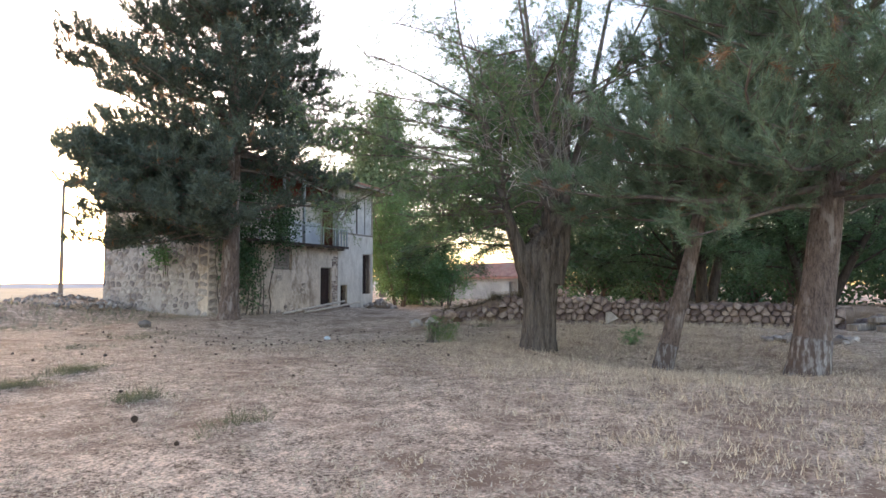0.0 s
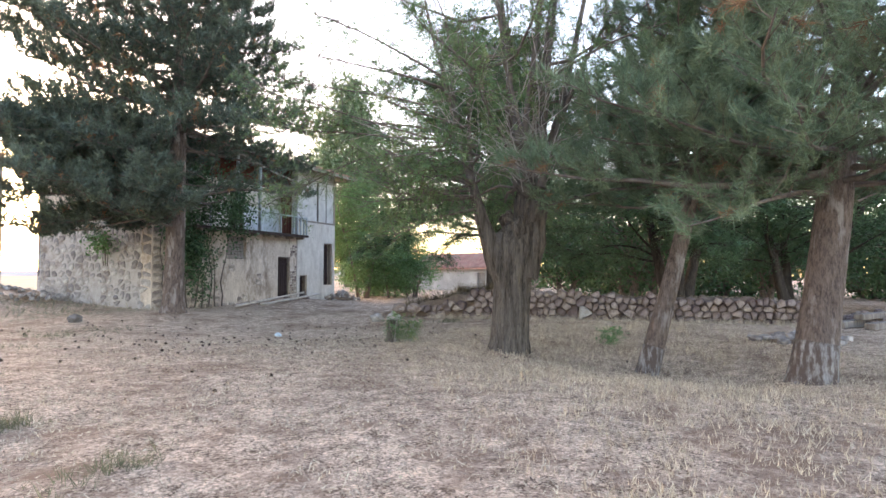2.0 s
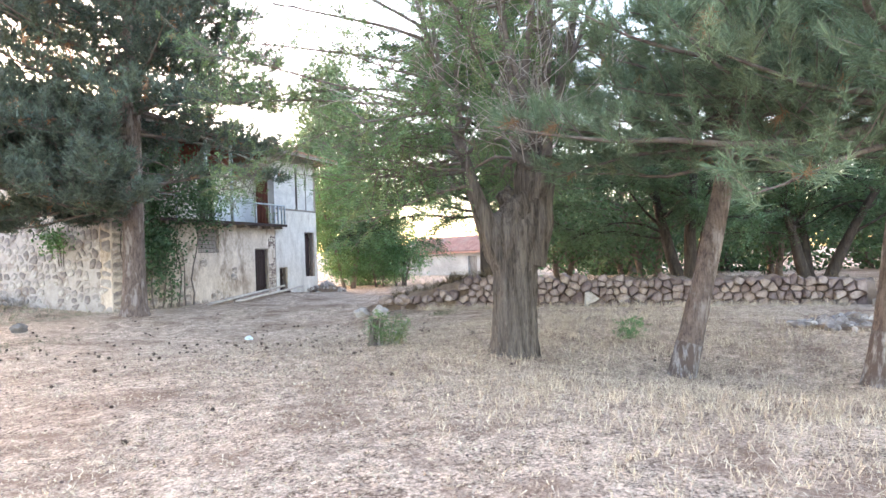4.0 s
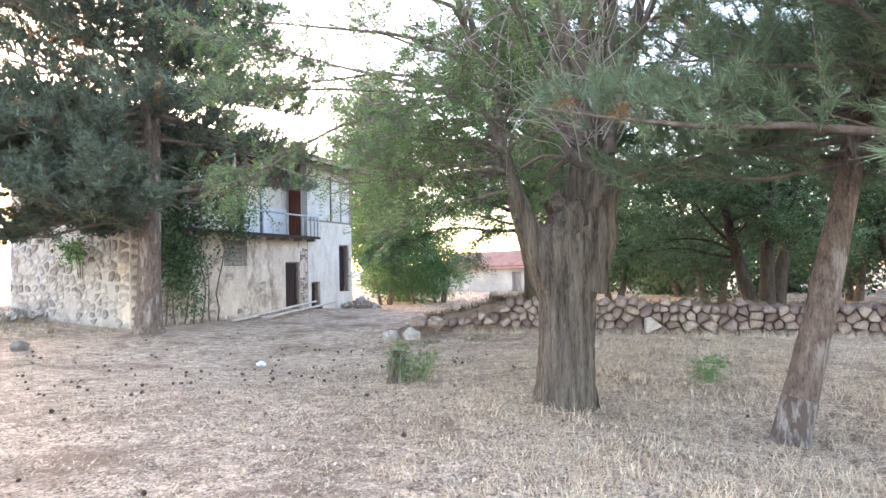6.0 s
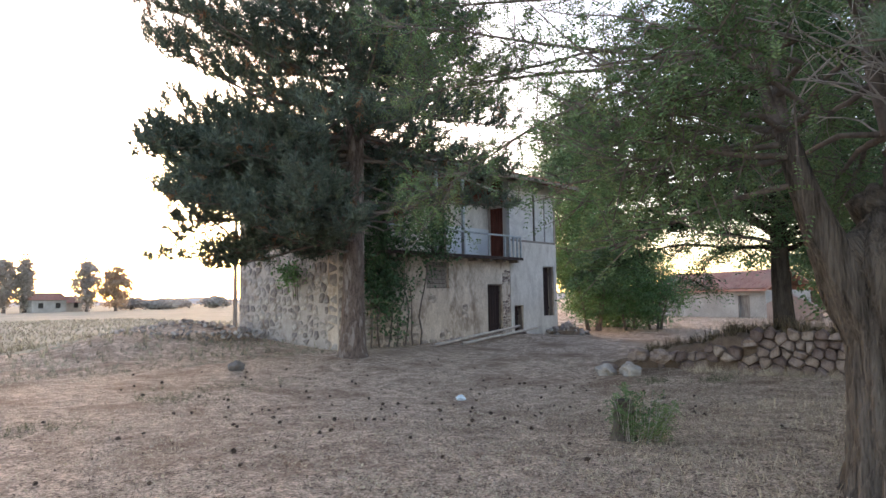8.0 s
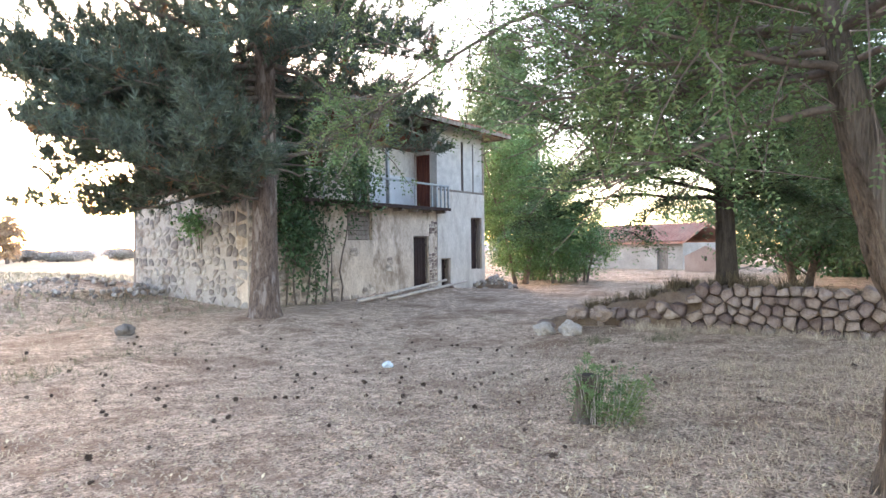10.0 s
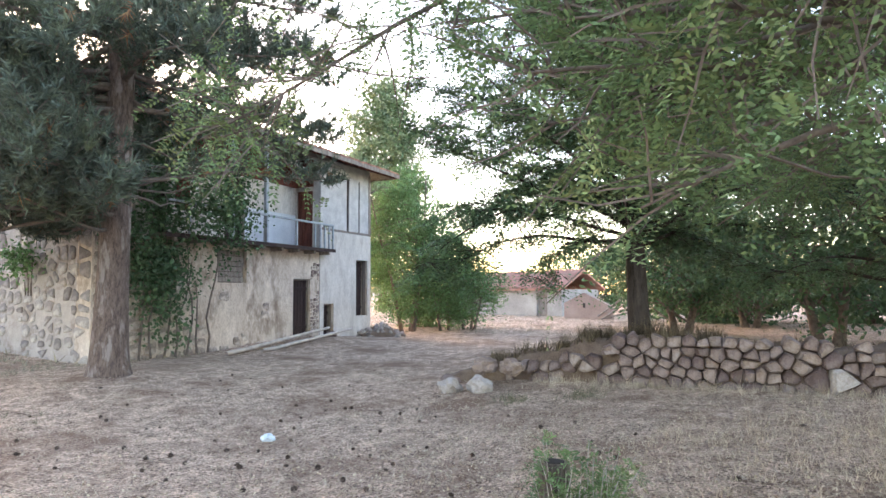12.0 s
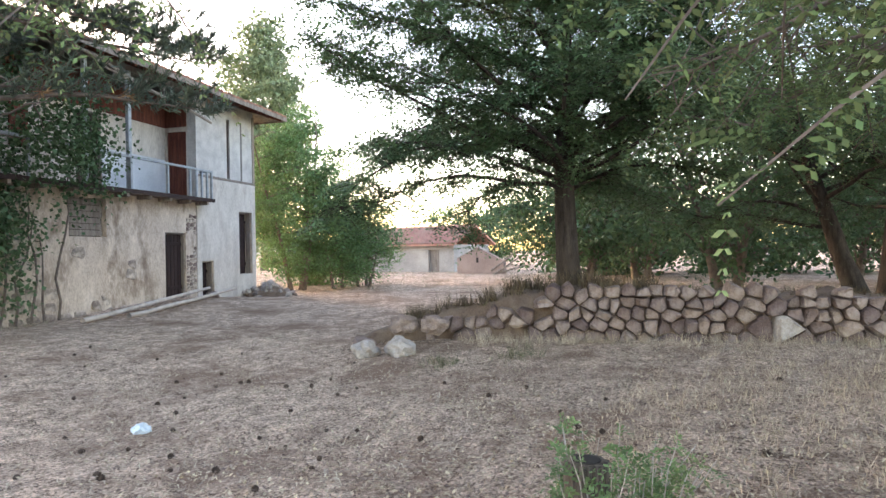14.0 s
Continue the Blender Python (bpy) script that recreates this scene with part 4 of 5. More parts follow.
for pts, lo in [(b, 0.5 if np.linalg.norm(b[-1] - b[0]) > 4.0 else 0.25) for b in boughs] + [(h, 0.3) for h in heads]:
    low_left = lo == 0.25 and pts[-1][2] < lz + 3.5 and pts[-1][1] > LY
    n = int(np.linalg.norm(pts[-1] - pts[0]) * (9.5 if low_left else {0.25: 9, 0.5: 10, 0.3: 6}[lo]))
    for k in range(n):
        t = rng.uniform(lo, 1.0) * (len(pts) - 1)
        i = min(int(t), len(pts) - 2)
        at = pts[i] + (pts[i + 1] - pts[i]) * (t - i)
        way = unit(unit(pts[i + 1] - pts[i]) * 0.6 + rng.normal(0, 0.7, 3) + np.array([0, 0, 0.15]))
        tw = bent_path(at, way, rng.uniform(0.4, 1.0), 3, 0.0, 0.25)
        tube(twig_p, tw, [0.009, 0.007, 0.005, 0.003], 3)
        for q in range(9):
            s = rng.uniform(0.25, 3.0)
            i2 = min(int(s), 2)
            roots.append(tw[i2] + (tw[i2 + 1] - tw[i2]) * (s - i2) + rng.normal(0, 0.05, 3))
            ways.append(rng.normal(0, 0.7, 3) + way * 0.5 + np.array([0, 0, -0.15]))
pinnate(crown, np.array(roots), np.array(ways), 0.215, 7, 0.038)
# grey dead twigs hanging from the pollard head
for k in range(74):
    a = rng.uniform(0, 2 * math.pi)
    src = heads[k % len(heads)][rng.integers(0, 4)] if k % 3 else main[-1] + rng.normal(0, 0.16, 3)
    d = np.array([math.cos(a) * 0.9, math.sin(a) * 0.9, rng.uniform(0.5, 2.1)]) - rt * 0.4 - np.array([0.25, 0.1, 0])
    pts = bent_path(src, d, rng.uniform(1.0, 2.8), 7, rng.uniform(-0.7, 0.1), 0.4)
    tube(dead_p, pts, np.linspace(0.012, 0.004, 8), 4)
    for q in range(4):
        i = rng.integers(2, 7)
        tube(dead_p, bent_path(pts[i], unit(pts[i] - pts[i - 1]) + rng.normal(0, 0.5, 3), rng.uniform(0.3, 0.9), 3, -0.4, 0.4), [0.006, 0.005, 0.004, 0.002], 3)
locust = finish_tree("locust_tree", Matrix.Translation((LX, LY, lz)), "old pollarded locust tree with deeply furrowed grey bark and feathery leaves",
                     [("trunk", trunk, LOCUST_BARK, "", True), ("limb", limb, LOCUST_BARK, "", True), ("stem", stems_p, BRANCH, "", True), ("bough", bough_p, BRANCH, "", True), ("twig", twig_p, BRANCH, "", False), ("dead_twig", dead_p, TWIG, "bare grey dead twigs", False),
                      ("crown", crown, LEAF_LOCUST, "", False)])
# knots where old limbs were cut off
for k, (across, out, up, size) in enumerate(((0.05, -0.22, 0.28, 0.14), (0.30, -0.15, 0.60, 0.16), (0.46, 0.0, 0.84, 0.13), (-0.26, -0.12, 0.05, 0.13), (0.18, -0.17, 0.98, 0.13), (0.0, 0.2, 0.4, 0.18))):
    c = fork - np.array([LX, LY, lz]) + rt * across + np.array([0.9, 0.42, 0]) * out + np.array([0, 0, up])
    knot = boulder("burl", LOCUST_BARK, size, 4 + k, 1.0, 3)
    knot.polygons.foreach_set("use_smooth", [True] * len(knot.polygons))
    put("burl", knot, None, locust, "knotted burl on the pollard head", at=pose(*c, 12 * k, 0, 50 * k) @ Matrix.Diagonal((1.0, 1.15, 1.7, 1)))



def spreading(label, base, height, low, reach, trunk_r, boughs_n, per_metre, stems=1, leaf=0.078, frond=0.30, lean=0.3, seed=0.0):
    """A locust with arching boughs in layers, feathered leaves hanging from them, and gaps of sky."""
    bx, by = base
    bz = gz(bx, by) - 0.05
    trunk_p, arms, tw_p, leaf_p = [], [], Pile(), Pile()
    tops = []
    for k in range(stems):
        a = k * 2.4 + seed
        out = np.array([math.cos(a), math.sin(a), 0]) * (0.0 if stems == 1 else 1.0)
        pts = bent_path(np.array([bx, by, bz]) + out * 0.22, out * lean + np.array([0, 0, 1]), height * 0.9, 12, 0.25, 0.14)
        trunk_p.append(Pile())
        t = np.linspace(0, 1, 13)
        tube(trunk_p[-1], pts, trunk_r * (1 - 0.88 * t) * (1 + 0.35 * np.exp(-t * 16)), 14, bark_furrow(9, 0.09, bx + k))
        tops.append(pts)
    at_, way_ = [], []
    for b in range(boughs_n):
        f = (b + rng.random()) / boughs_n
        pts = tops[b % stems]
        h = low + (height * 0.80 - low) * f ** 1.2
        start = np.array([np.interp(bz + h, pts[:, 2], pts[:, c]) for c in range(3)])
        a = b * 2.399 + seed + rng.normal(0, 0.3)
        ln = reach * np.interp(f, [0, 0.2, 0.6, 1.0], [0.85, 1.0, 0.92, 0.5]) * rng.uniform(0.6, 1.1)
        arm = bent_path(start, (math.cos(a), math.sin(a), rng.uniform(0.2, 0.7) + 0.5 * f), ln * 1.05, 9, rng.uniform(-0.5, -0.2) + 0.25 * f, 0.36)
        arms.append(Pile())
        tube(arms[-1], arm, np.linspace(min(0.05, trunk_r * 0.3), 0.006, 10), 6)
        hubs = np.array([0.3, 0.52, 0.70, 0.86, 1.0]) + rng.uniform(-0.06, 0.0, 5)
        for k in range(int(ln * per_metre)):
            t = hubs[k % 5] * 9
            i = min(int(t), 8)
            p0 = arm[i] + (arm[i + 1] - arm[i]) * (t - i)
            turn = rng.uniform(0, 2 * math.pi)
            w = unit(unit(arm[i + 1] - arm[i]) * 0.45 + np.array([math.cos(turn), math.sin(turn), rng.normal(0.05, 0.22)]))
            tw = bent_path(p0, w, rng.uniform(0.35, 0.95), 3, -0.25, 0.25)
            tube(tw_p, tw, [0.009, 0.007, 0.005, 0.003], 3)
            for q in range(9):
                s = rng.uniform(0.1, 3.0)
                j = min(int(s), 2)
                at_.append(tw[j] + (tw[j + 1] - tw[j]) * (s - j) + rng.normal(0, 0.05, 3))
                way_.append(w * 0.6 + rng.normal(0, 0.6, 3) * [1, 1, 0.5] + np.array([0, 0, -0.1]))
    pinnate(leaf_p, np.array(at_), np.array(way_), frond, 4, leaf, 3)
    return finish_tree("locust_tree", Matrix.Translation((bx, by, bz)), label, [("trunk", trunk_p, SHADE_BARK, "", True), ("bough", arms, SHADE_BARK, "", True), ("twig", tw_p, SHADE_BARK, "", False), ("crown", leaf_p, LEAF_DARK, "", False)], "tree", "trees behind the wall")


spreading("dense dark green locust tree behind the stone wall", (9.5, 3.0), 9.6, 2.5, 4.8, 0.22, 90, 12.0, leaf=0.095, frond=0.28)
spreading("dark green many-stemmed locust behind the stone wall", (11.6, -2.6), 8.6, 1.8, 4.0, 0.19, 60, 9.0, stems=3, leaf=0.09, seed=0.8)
spreading("dark green locust in the shade behind the stone wall", (13.6, -6.2), 7.4, 1.6, 3.6, 0.17, 44, 7.5, stems=3, leaf=0.10, frond=0.34, seed=1.9)
for k, (x, y, h, r) in enumerate(((18.5, -1.0, 6.5, 3.6), (18.0, -10.5, 6.0, 3.6), (24.0, -6.0, 7.0, 4.0), (23.0, 3.5, 5.5, 3.0), (14.5, -13.5, 5.0, 3.2), (27.0, -14.0, 6.5, 4.2), (29.0, 1.0, 5.0, 3.4))):
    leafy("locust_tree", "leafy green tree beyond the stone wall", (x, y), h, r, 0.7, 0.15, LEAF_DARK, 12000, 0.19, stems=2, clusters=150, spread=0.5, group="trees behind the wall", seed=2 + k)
leafy("young_tree", "rounded green young tree before the barn", (23.3, 12.6), 3.6, 1.4, 0.2, 0.06, LEAF_BRIGHT, 13000, 0.10, stems=3, clusters=130, spread=0.26)
leafy("young_tree", "bright green young tree at the end of the farmhouse", (20.6, 14.3), 7.2, 2.1, 0.4, 0.08, LEAF_BRIGHT, 36000, 0.105, stems=3, shape="column", clusters=210, spread=0.27)
leafy("young_tree", "low bright green sapling at the end of the farmhouse", (21.9, 13.1), 5.2, 1.7, 0.3, 0.06, LEAF_BRIGHT, 18000, 0.105, stems=2, clusters=140, spread=0.28)
leafy("bush", "green bush beside the track", (24.9, 15.7), 3.4, 2.3, 0.05, 0.06, LEAF_BRIGHT, 14000, 0.13, stems=3, clusters=80, spread=0.4, category="bush")
leafy("poplar", "tall narrow silvery green poplar", (49.4, 32.7), 23.0, 4.0, 1.5, 0.3, LEAF_POPLAR, 30000, 0.38, shape="column", clusters=260, spread=0.75)
for k, (x, y, h, r) in enumerate(((34.0, 3.0, 3.6, 3.6), (35.0, -4.5, 4.5, 4.0), (33.0, -12.0, 4.6, 4.2), (29.0, -19.5, 4.5, 4.2), (56.0, 14.0, 6.0, 4.5))):
    leafy("bush", "dull green thicket far behind the yard", (x, y), h, r, 0.0, 0.12, LEAF_DARK, 6500, 0.34, stems=3, clusters=70, spread=0.7, category="bush", group="far thickets", seed=k)

# far trees on the horizon of the field, haze put into their leaf colours
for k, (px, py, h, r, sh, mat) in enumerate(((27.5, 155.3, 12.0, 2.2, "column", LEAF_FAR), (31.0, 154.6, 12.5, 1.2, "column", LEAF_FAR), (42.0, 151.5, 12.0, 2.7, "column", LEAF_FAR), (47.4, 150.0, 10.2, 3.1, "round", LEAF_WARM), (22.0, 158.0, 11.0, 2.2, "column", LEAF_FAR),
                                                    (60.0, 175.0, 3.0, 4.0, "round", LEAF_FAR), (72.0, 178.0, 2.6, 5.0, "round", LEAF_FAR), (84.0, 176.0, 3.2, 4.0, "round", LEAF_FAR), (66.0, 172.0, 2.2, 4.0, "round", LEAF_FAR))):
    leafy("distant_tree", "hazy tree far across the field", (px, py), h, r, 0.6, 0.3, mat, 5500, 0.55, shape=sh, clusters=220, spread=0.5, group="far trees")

# ---- barn, ruin, far buildings ----
barn = thing("barn", pose(41.0, 13.5, -0.15, 0, 0, -17), "long low whitewashed barn with a red tiled roof", "barn")
p = Pile()
box(p, -0.2, 0.2, -0.7, 0.5, 0, 2.05)
box(p, -0.2, 0.2, 1.4, 9.0, 0, 2.05)
box(p, -0.2, 0.2, 0.5, 1.4, 1.7, 2.05)
box(p, 0.2, 5.0, -0.7, -0.3, 0, 2.05)
box(p, 0.2, 5.0, 8.6, 9.0, 0, 2.05)
box(p, 4.7, 5.0, -0.3, 8.6, 0, 2.05)
put("wall", p, BARN_WALL, barn)
put("barn_door", box(Pile(), 0.02, 0.08, 0.5, 1.4, 0, 1.7), OLD_WOOD, barn)
p = Pile()
v = np.array([(-0.6, -1.0, 1.98), (-0.6, 9.4, 1.98), (2.5, 9.4, 3.35), (2.5, -1.0, 3.35), (5.6, 9.4, 1.98), (5.6, -1.0, 1.98)])
p.add(np.concatenate([v, v + [0, 0, 0.14]]), [(0, 1, 2, 3), (3, 2, 4, 5), (9, 8, 7, 6), (11, 10, 8, 9), (0, 6, 7, 1), (4, 10, 11, 5), (0, 3, 9, 6), (3, 5, 11, 9), (1, 7, 8, 2), (2, 8, 10, 4)])
broof = put("roof", p, BARN_TILE, barn, "red clay tile roof")
rows = Pile()
for k in range(42):
    y = -0.95 + k * 0.25
    a = np.column_stack([np.full(5, -0.65), y + 0.1 * np.cos(ang[:5]), 2.12 + 0.09 * np.sin(ang[:5])])
    b = a + [3.1, 0, 1.37]
    rows.add(np.concatenate([a, b]), [(i, i + 1, i + 6, i + 5) for i in range(4)])
tagged(put("tile", rows, BARN_TILE, broof), kind="stuff")

ruin = thing("ruined_shed", pose(36.9, 10.3, -0.1, 0, 0, -14), "ruined pinkish mud shed with a broken roofline", "shed")
p = Pile()
p.add([(0, -1.6, 0), (0, 1.6, 0), (0, 1.6, 1.1), (0, 0.2, 1.75), (0, -1.6, 0.9), (0.4, -1.6, 0), (0.4, 1.6, 0), (0.4, 1.6, 1.1), (0.4, 0.2, 1.75), (0.4, -1.6, 0.9)],
      [(4, 3, 2, 1, 0), (5, 6, 7, 8, 9), (0, 1, 6, 5), (1, 2, 7, 6), (2, 3, 8, 7), (3, 4, 9, 8), (4, 0, 5, 9)])
put("wall", p, PINK_WALL, ruin)
# dark panel on the solid wall, painted as the shade of a vent
put("vent_hole", box(Pile(), -0.02, -0.005, 0.1, 0.25, 0.8, 1.1), VOID, ruin)
for k, (a, b) in enumerate((((-0.3, -0.9, 0.3), (-0.6, -2.8, 1.5)), ((-0.5, -1.2, 0.1), (-0.7, -2.9, 1.1)), ((-0.4, -1.5, 0.2), (-0.5, -3.2, 0.6)))):
    p = Pile()
    tube(p, np.linspace(a, b, 4), [0.07, 0.06, 0.06, 0.05], 6)
    put("fallen_beam", p, OLD_WOOD, ruin)

for k, (x, y, w, h) in enumerate(((35.2, 153.0, 7.0, 2.6), (41.0, 160.0, 6.0, 2.0))):
    b = thing("far_house", pose(x, y, 0, 0, 0, 12), "low pale house far across the field", "house", "far houses")
    p = Pile()
    box(p, -w / 2, w / 2, 0, 5, 0, h)
    put("wall", p, BARN_WALL, b)
    p = Pile()
    p.add([(-w / 2 - .4, -.4, h), (w / 2 + .4, -.4, h), (w / 2 + .4, 5.4, h), (-w / 2 - .4, 5.4, h), (-w / 2 - .2, 2.5, h + 1.6), (w / 2 + .2, 2.5, h + 1.6)], [(0, 1, 5, 4), (2, 3, 4, 5), (0, 4, 3), (1, 2, 5), (3, 2, 1, 0)])
    put("roof", p, TILE, b)
    # window openings are dark panels on the wall, coloured as inner shade
    for q in range(2):
        put("window", box(Pile(), -w / 4 + q * w / 2 - .5, -w / 4 + q * w / 2 + .5, -0.03, -0.005, 0.9, 2.0), VOID, b)

# pole and post
p = Pile()
tube(p, np.linspace((12.8, 33.5, -0.1), (12.8, 33.5, 7.5), 8), np.linspace(0.13, 0.09, 8), 8)
tagged(put("utility_pole", p, OLD_WOOD, smooth=True, at=pose(0.16, -0.05, 0)), "weathered wooden utility pole at the edge of the field", "pole")
tagged(put("concrete_post", box(Pile(), 32.45, 32.75, 0.65, 0.95, -0.1, 2.1, 0.03), CONCRETE), "pale square concrete post behind the stone wall", "post")

# ---- ivy on the corner of the house ----
ivy = thing("climbing_vine", pose(7.6, FY - 0.05, 0.0), "dark green climbing vine with bare stems on the farmhouse front", "vine")
for k in range(9):
    x = 6.5 + k * 0.36
    pts = [np.array([x, FY - 0.10, -0.02])]
    for q in range(9):
        pts.append(pts[-1] + np.array([rng.normal(0.02, 0.10), 0, 0.5]))
        pts[-1][1] = FY - 0.09 - 0.03 * rng.random()
    top = rng.integers(4, 10)
    p = Pile()
    tube(p, np.array(pts[:top + 1]) - [7.6, FY - 0.05, 0.0], np.linspace(0.032, 0.012, top + 1), 5)
    put("stem", p, BRANCH, ivy)
leaves = Pile()
n = 9500
cx = rng.normal(7.5, 0.62, 60)
cz = np.where(rng.random(60) < 0.25, rng.uniform(0.5, 2.5, 60), rng.uniform(2.2, 6.2, 60))
k = rng.integers(0, 60, n)
pos = np.column_stack([cx[k] + rng.normal(0, 0.28, n), FY - 0.06 - np.abs(rng.normal(0, 0.22, n)), cz[k] + rng.normal(0, 0.3, n)])
k = rng.random(n) < 0.28
pos[k] = np.column_stack([rng.normal(9.3, 0.7, k.sum()), FY - 0.5 - np.abs(rng.normal(0, 0.22, k.sum())), rng.normal(4.1, 0.7, k.sum())])
pos = pos[(pos[:, 0] > 5.9) & (pos[:, 2] > 0.1)]
leaf_quads(leaves, pos - [7.6, FY - 0.05, 0.0], 0.11, 0.4, 0.75)
put("foliage", leaves, LEAF_DARK, ivy)

# a bush rooted in the side wall
wb = thing("wall_bush", pose(FX0 - 0.02, 16.65, 2.35), "small green bush rooted in the stone side wall", "bush")
p = Pile()
for k in range(3):
    tube(p, bent_path((0, 0.1 * k - 0.1, -0.75), (-0.08, 0.1 * k - 0.1, 1), 0.85, 4, 0, 0.15), [0.018, 0.016, 0.013, 0.01, 0.006], 5)
put("stem", p, BRANCH, wb)
p = Pile()
leaf_quads(p, rng.normal(0, 1, (520, 3)) * [0.16, 0.32, 0.2] + [-0.22, 0, 0.1], 0.12, 0.5, 0.5)
put("foliage", p, LEAF_BRIGHT, wb)

# ---- stones of the side wall ----
side_ob = next(o for o in house.children if o.name.startswith("side_wall"))
seeds = []
z = -0.05
while z < 3.2:
    y = FY + 0.05 + rng.uniform(0, 0.2)
    while y < BY - 0.05:
        w = rng.uniform(0.20, 0.46)
        seeds.append((y + w / 2, z + rng.uniform(-0.11, 0.11)))
        y += w
    z += rng.uniform(0.24, 0.34)
for poly in cells(seeds, FY + 0.03, BY - 0.03, -0.15, 3.2, 0.042):
    if rng.random() < 0.22:
        continue
    poly = [(-a, b) for a, b in poly][::-1]
    me, c = stone_mesh("stone", poly, 0.03, RUBBLE, rng.uniform(0.012, 0.03))
    put("stone", me, None, side_ob, at=pose(FX0 - 0.004, -c[0], c[1], 0, 0, -90))
# patches of bare stone low on the front wall
front_ob = next(o for o in house.children if o.name.startswith("front_wall"))
seeds = [(x + rng.uniform(-0.1, 0.1), z + rng.uniform(-0.08, 0.08)) for x in np.arange(6.3, 16.6, 0.42) for z in np.arange(0.05, 3.0, 0.30)]
for poly in cells(seeds, 6.05, 16.7, -0.2, 3.0, 0.04):
    q = np.array(poly)
    cx_, cz_ = q.mean(axis=0)
    if q[:, 0].max() - q[:, 0].min() > 0.8:
        continue
    bare = noise.noise((cx_ * 0.9, 3.1, cz_ * 0.9)) + 0.7 * max(0, 1.0 - cz_) + 0.9 * max(0, 8.6 - cx_) / 2
    if bare < 0.34 or any(h[0] - 0.3 < cx_ < h[1] + 0.3 and h[2] - 0.25 < cz_ < h[3] + 0.25 for h in (D1, D2, D3, WN)):
        continue
    me, c = stone_mesh("stone", poly, 0.03, WASHED_STONE, rng.uniform(0.008, 0.02))
    put("stone", me, None, front_ob, at=pose(c[0], FY - 0.002, c[1]))

# bare courses of small stones beside the door, where the plaster has fallen
seeds = [(x + rng.uniform(-0.04, 0.04), z + rng.uniform(-0.025, 0.025)) for z in np.arange(0.1, 2.75, 0.12) for x in np.arange(14.08, 14.5, 0.17)]
for poly in cells(seeds, 14.02, 14.49, 0.02, 2.75, 0.012):
    q = np.array(poly)
    if np.ptp(q[:, 0]) > 0.4 or np.ptp(q[:, 1]) > 0.3 or noise.noise((q[:, 0].mean() * 2.0, 5.0, q[:, 1].mean() * 1.6)) < -0.12:
        continue
    me, c = stone_mesh("stone", poly, 0.03, FIELD_STONE if rng.random() < 0.6 else WASHED_STONE, rng.uniform(0.01, 0.03))
    put("stone", me, None, front_ob, at=pose(c[0], FY - 0.002, c[1]))

# ---- rubble heaps, beams ----


def heap(label, x, y, r, h, count, mat, size, category="rubble heap"):
    t = thing("rubble_heap", pose(x, y, gz(x, y)), label, category)
    bm = bmesh.new()
    bmesh.ops.create_circle(bm, cap_ends=False, radius=r, segments=24)
    ring = [v for v in bm.verts]
    rows_ = [ring]
    for k in (0.75, 0.5, 0.25):
        rows_.append([bm.verts.new((v.co.x * k + rng.normal(0, 0.05), v.co.y * k + rng.normal(0, 0.05), h * (1 - k) ** 0.8 * rng.uniform(0.75, 1.0))) for v in ring])
    for a, b in zip(rows_[:-1], rows_[1:]):
        for j in range(24):
            bm.faces.new((a[j], a[(j + 1) % 24], b[(j + 1) % 24], b[j]))
    bm.faces.new(rows_[-1])
    for v in ring:
        v.co.z = -0.8
    me = bpy.data.meshes.new("mound")
    bm.to_mesh(me)
    bm.free()
    me.materials.append(GROUND if r > 2 else EARTH)
    put("mound", me, None, t)
    kinds = [boulder("stone", mat, size, 20 + k, 0.6, 1) for k in range(6)]
    for k in range(count):
        a, q = rng.uniform(0, 2 * math.pi), math.sqrt(rng.random())
        s = rng.uniform(0.5, 1.5)
        put("stone", kinds[k % 6], None, t, at=pose(q * r * math.cos(a), q * r * math.sin(a), h * (1 - q) ** 0.8 * 0.92 + 0.01, rng.uniform(0, 360), rng.uniform(0, 40), rng.uniform(0, 360)) @ Matrix.Scale(s, 4))
    return t


heap("heap of grey rubble stones at the corner of the farmhouse", 4.0, 20.4, 2.8, 0.6, 300, RUBBLE, 0.085)
heap("small heap of pale broken stones in the dry grass", 3.9, -5.2, 0.9, 0.14, 60, RUBBLE, 0.09)
heap("low heap of rubble beside the stone wall", 9.4, -7.6, 1.3, 0.35, 60, FIELD_STONE, 0.13)
heap("heap of earth and broken stone under the tall door", 17.4, 13.75, 0.95, 0.5, 40, RUBBLE, 0.12)
for k, (a, b, s) in enumerate((((7.2, -6.4), (11.5, -8.8), 0.13), ((7.0, -7.0), (11.2, -9.5), 0.12), ((7.6, -6.9), (11.6, -9.2), 0.11))):
    p = Pile()
    ln = math.hypot(b[0] - a[0], b[1] - a[1])
    box(p, -ln / 2, ln / 2, -s, s, 0, s * 1.4, 0.02)
    tagged(put("timber_beam", p, OLD_WOOD, at=pose((a[0] + b[0]) / 2, (a[1] + b[1]) / 2, gz((a[0] + b[0]) / 2, (a[1] + b[1]) / 2) + (0.0 if k < 2 else 0.2), 0, 0, math.degrees(math.atan2(b[1] - a[1], b[0] - a[0])))),
           "long grey squared timber lying beside the stone wall", "beam", "beams by the wall")

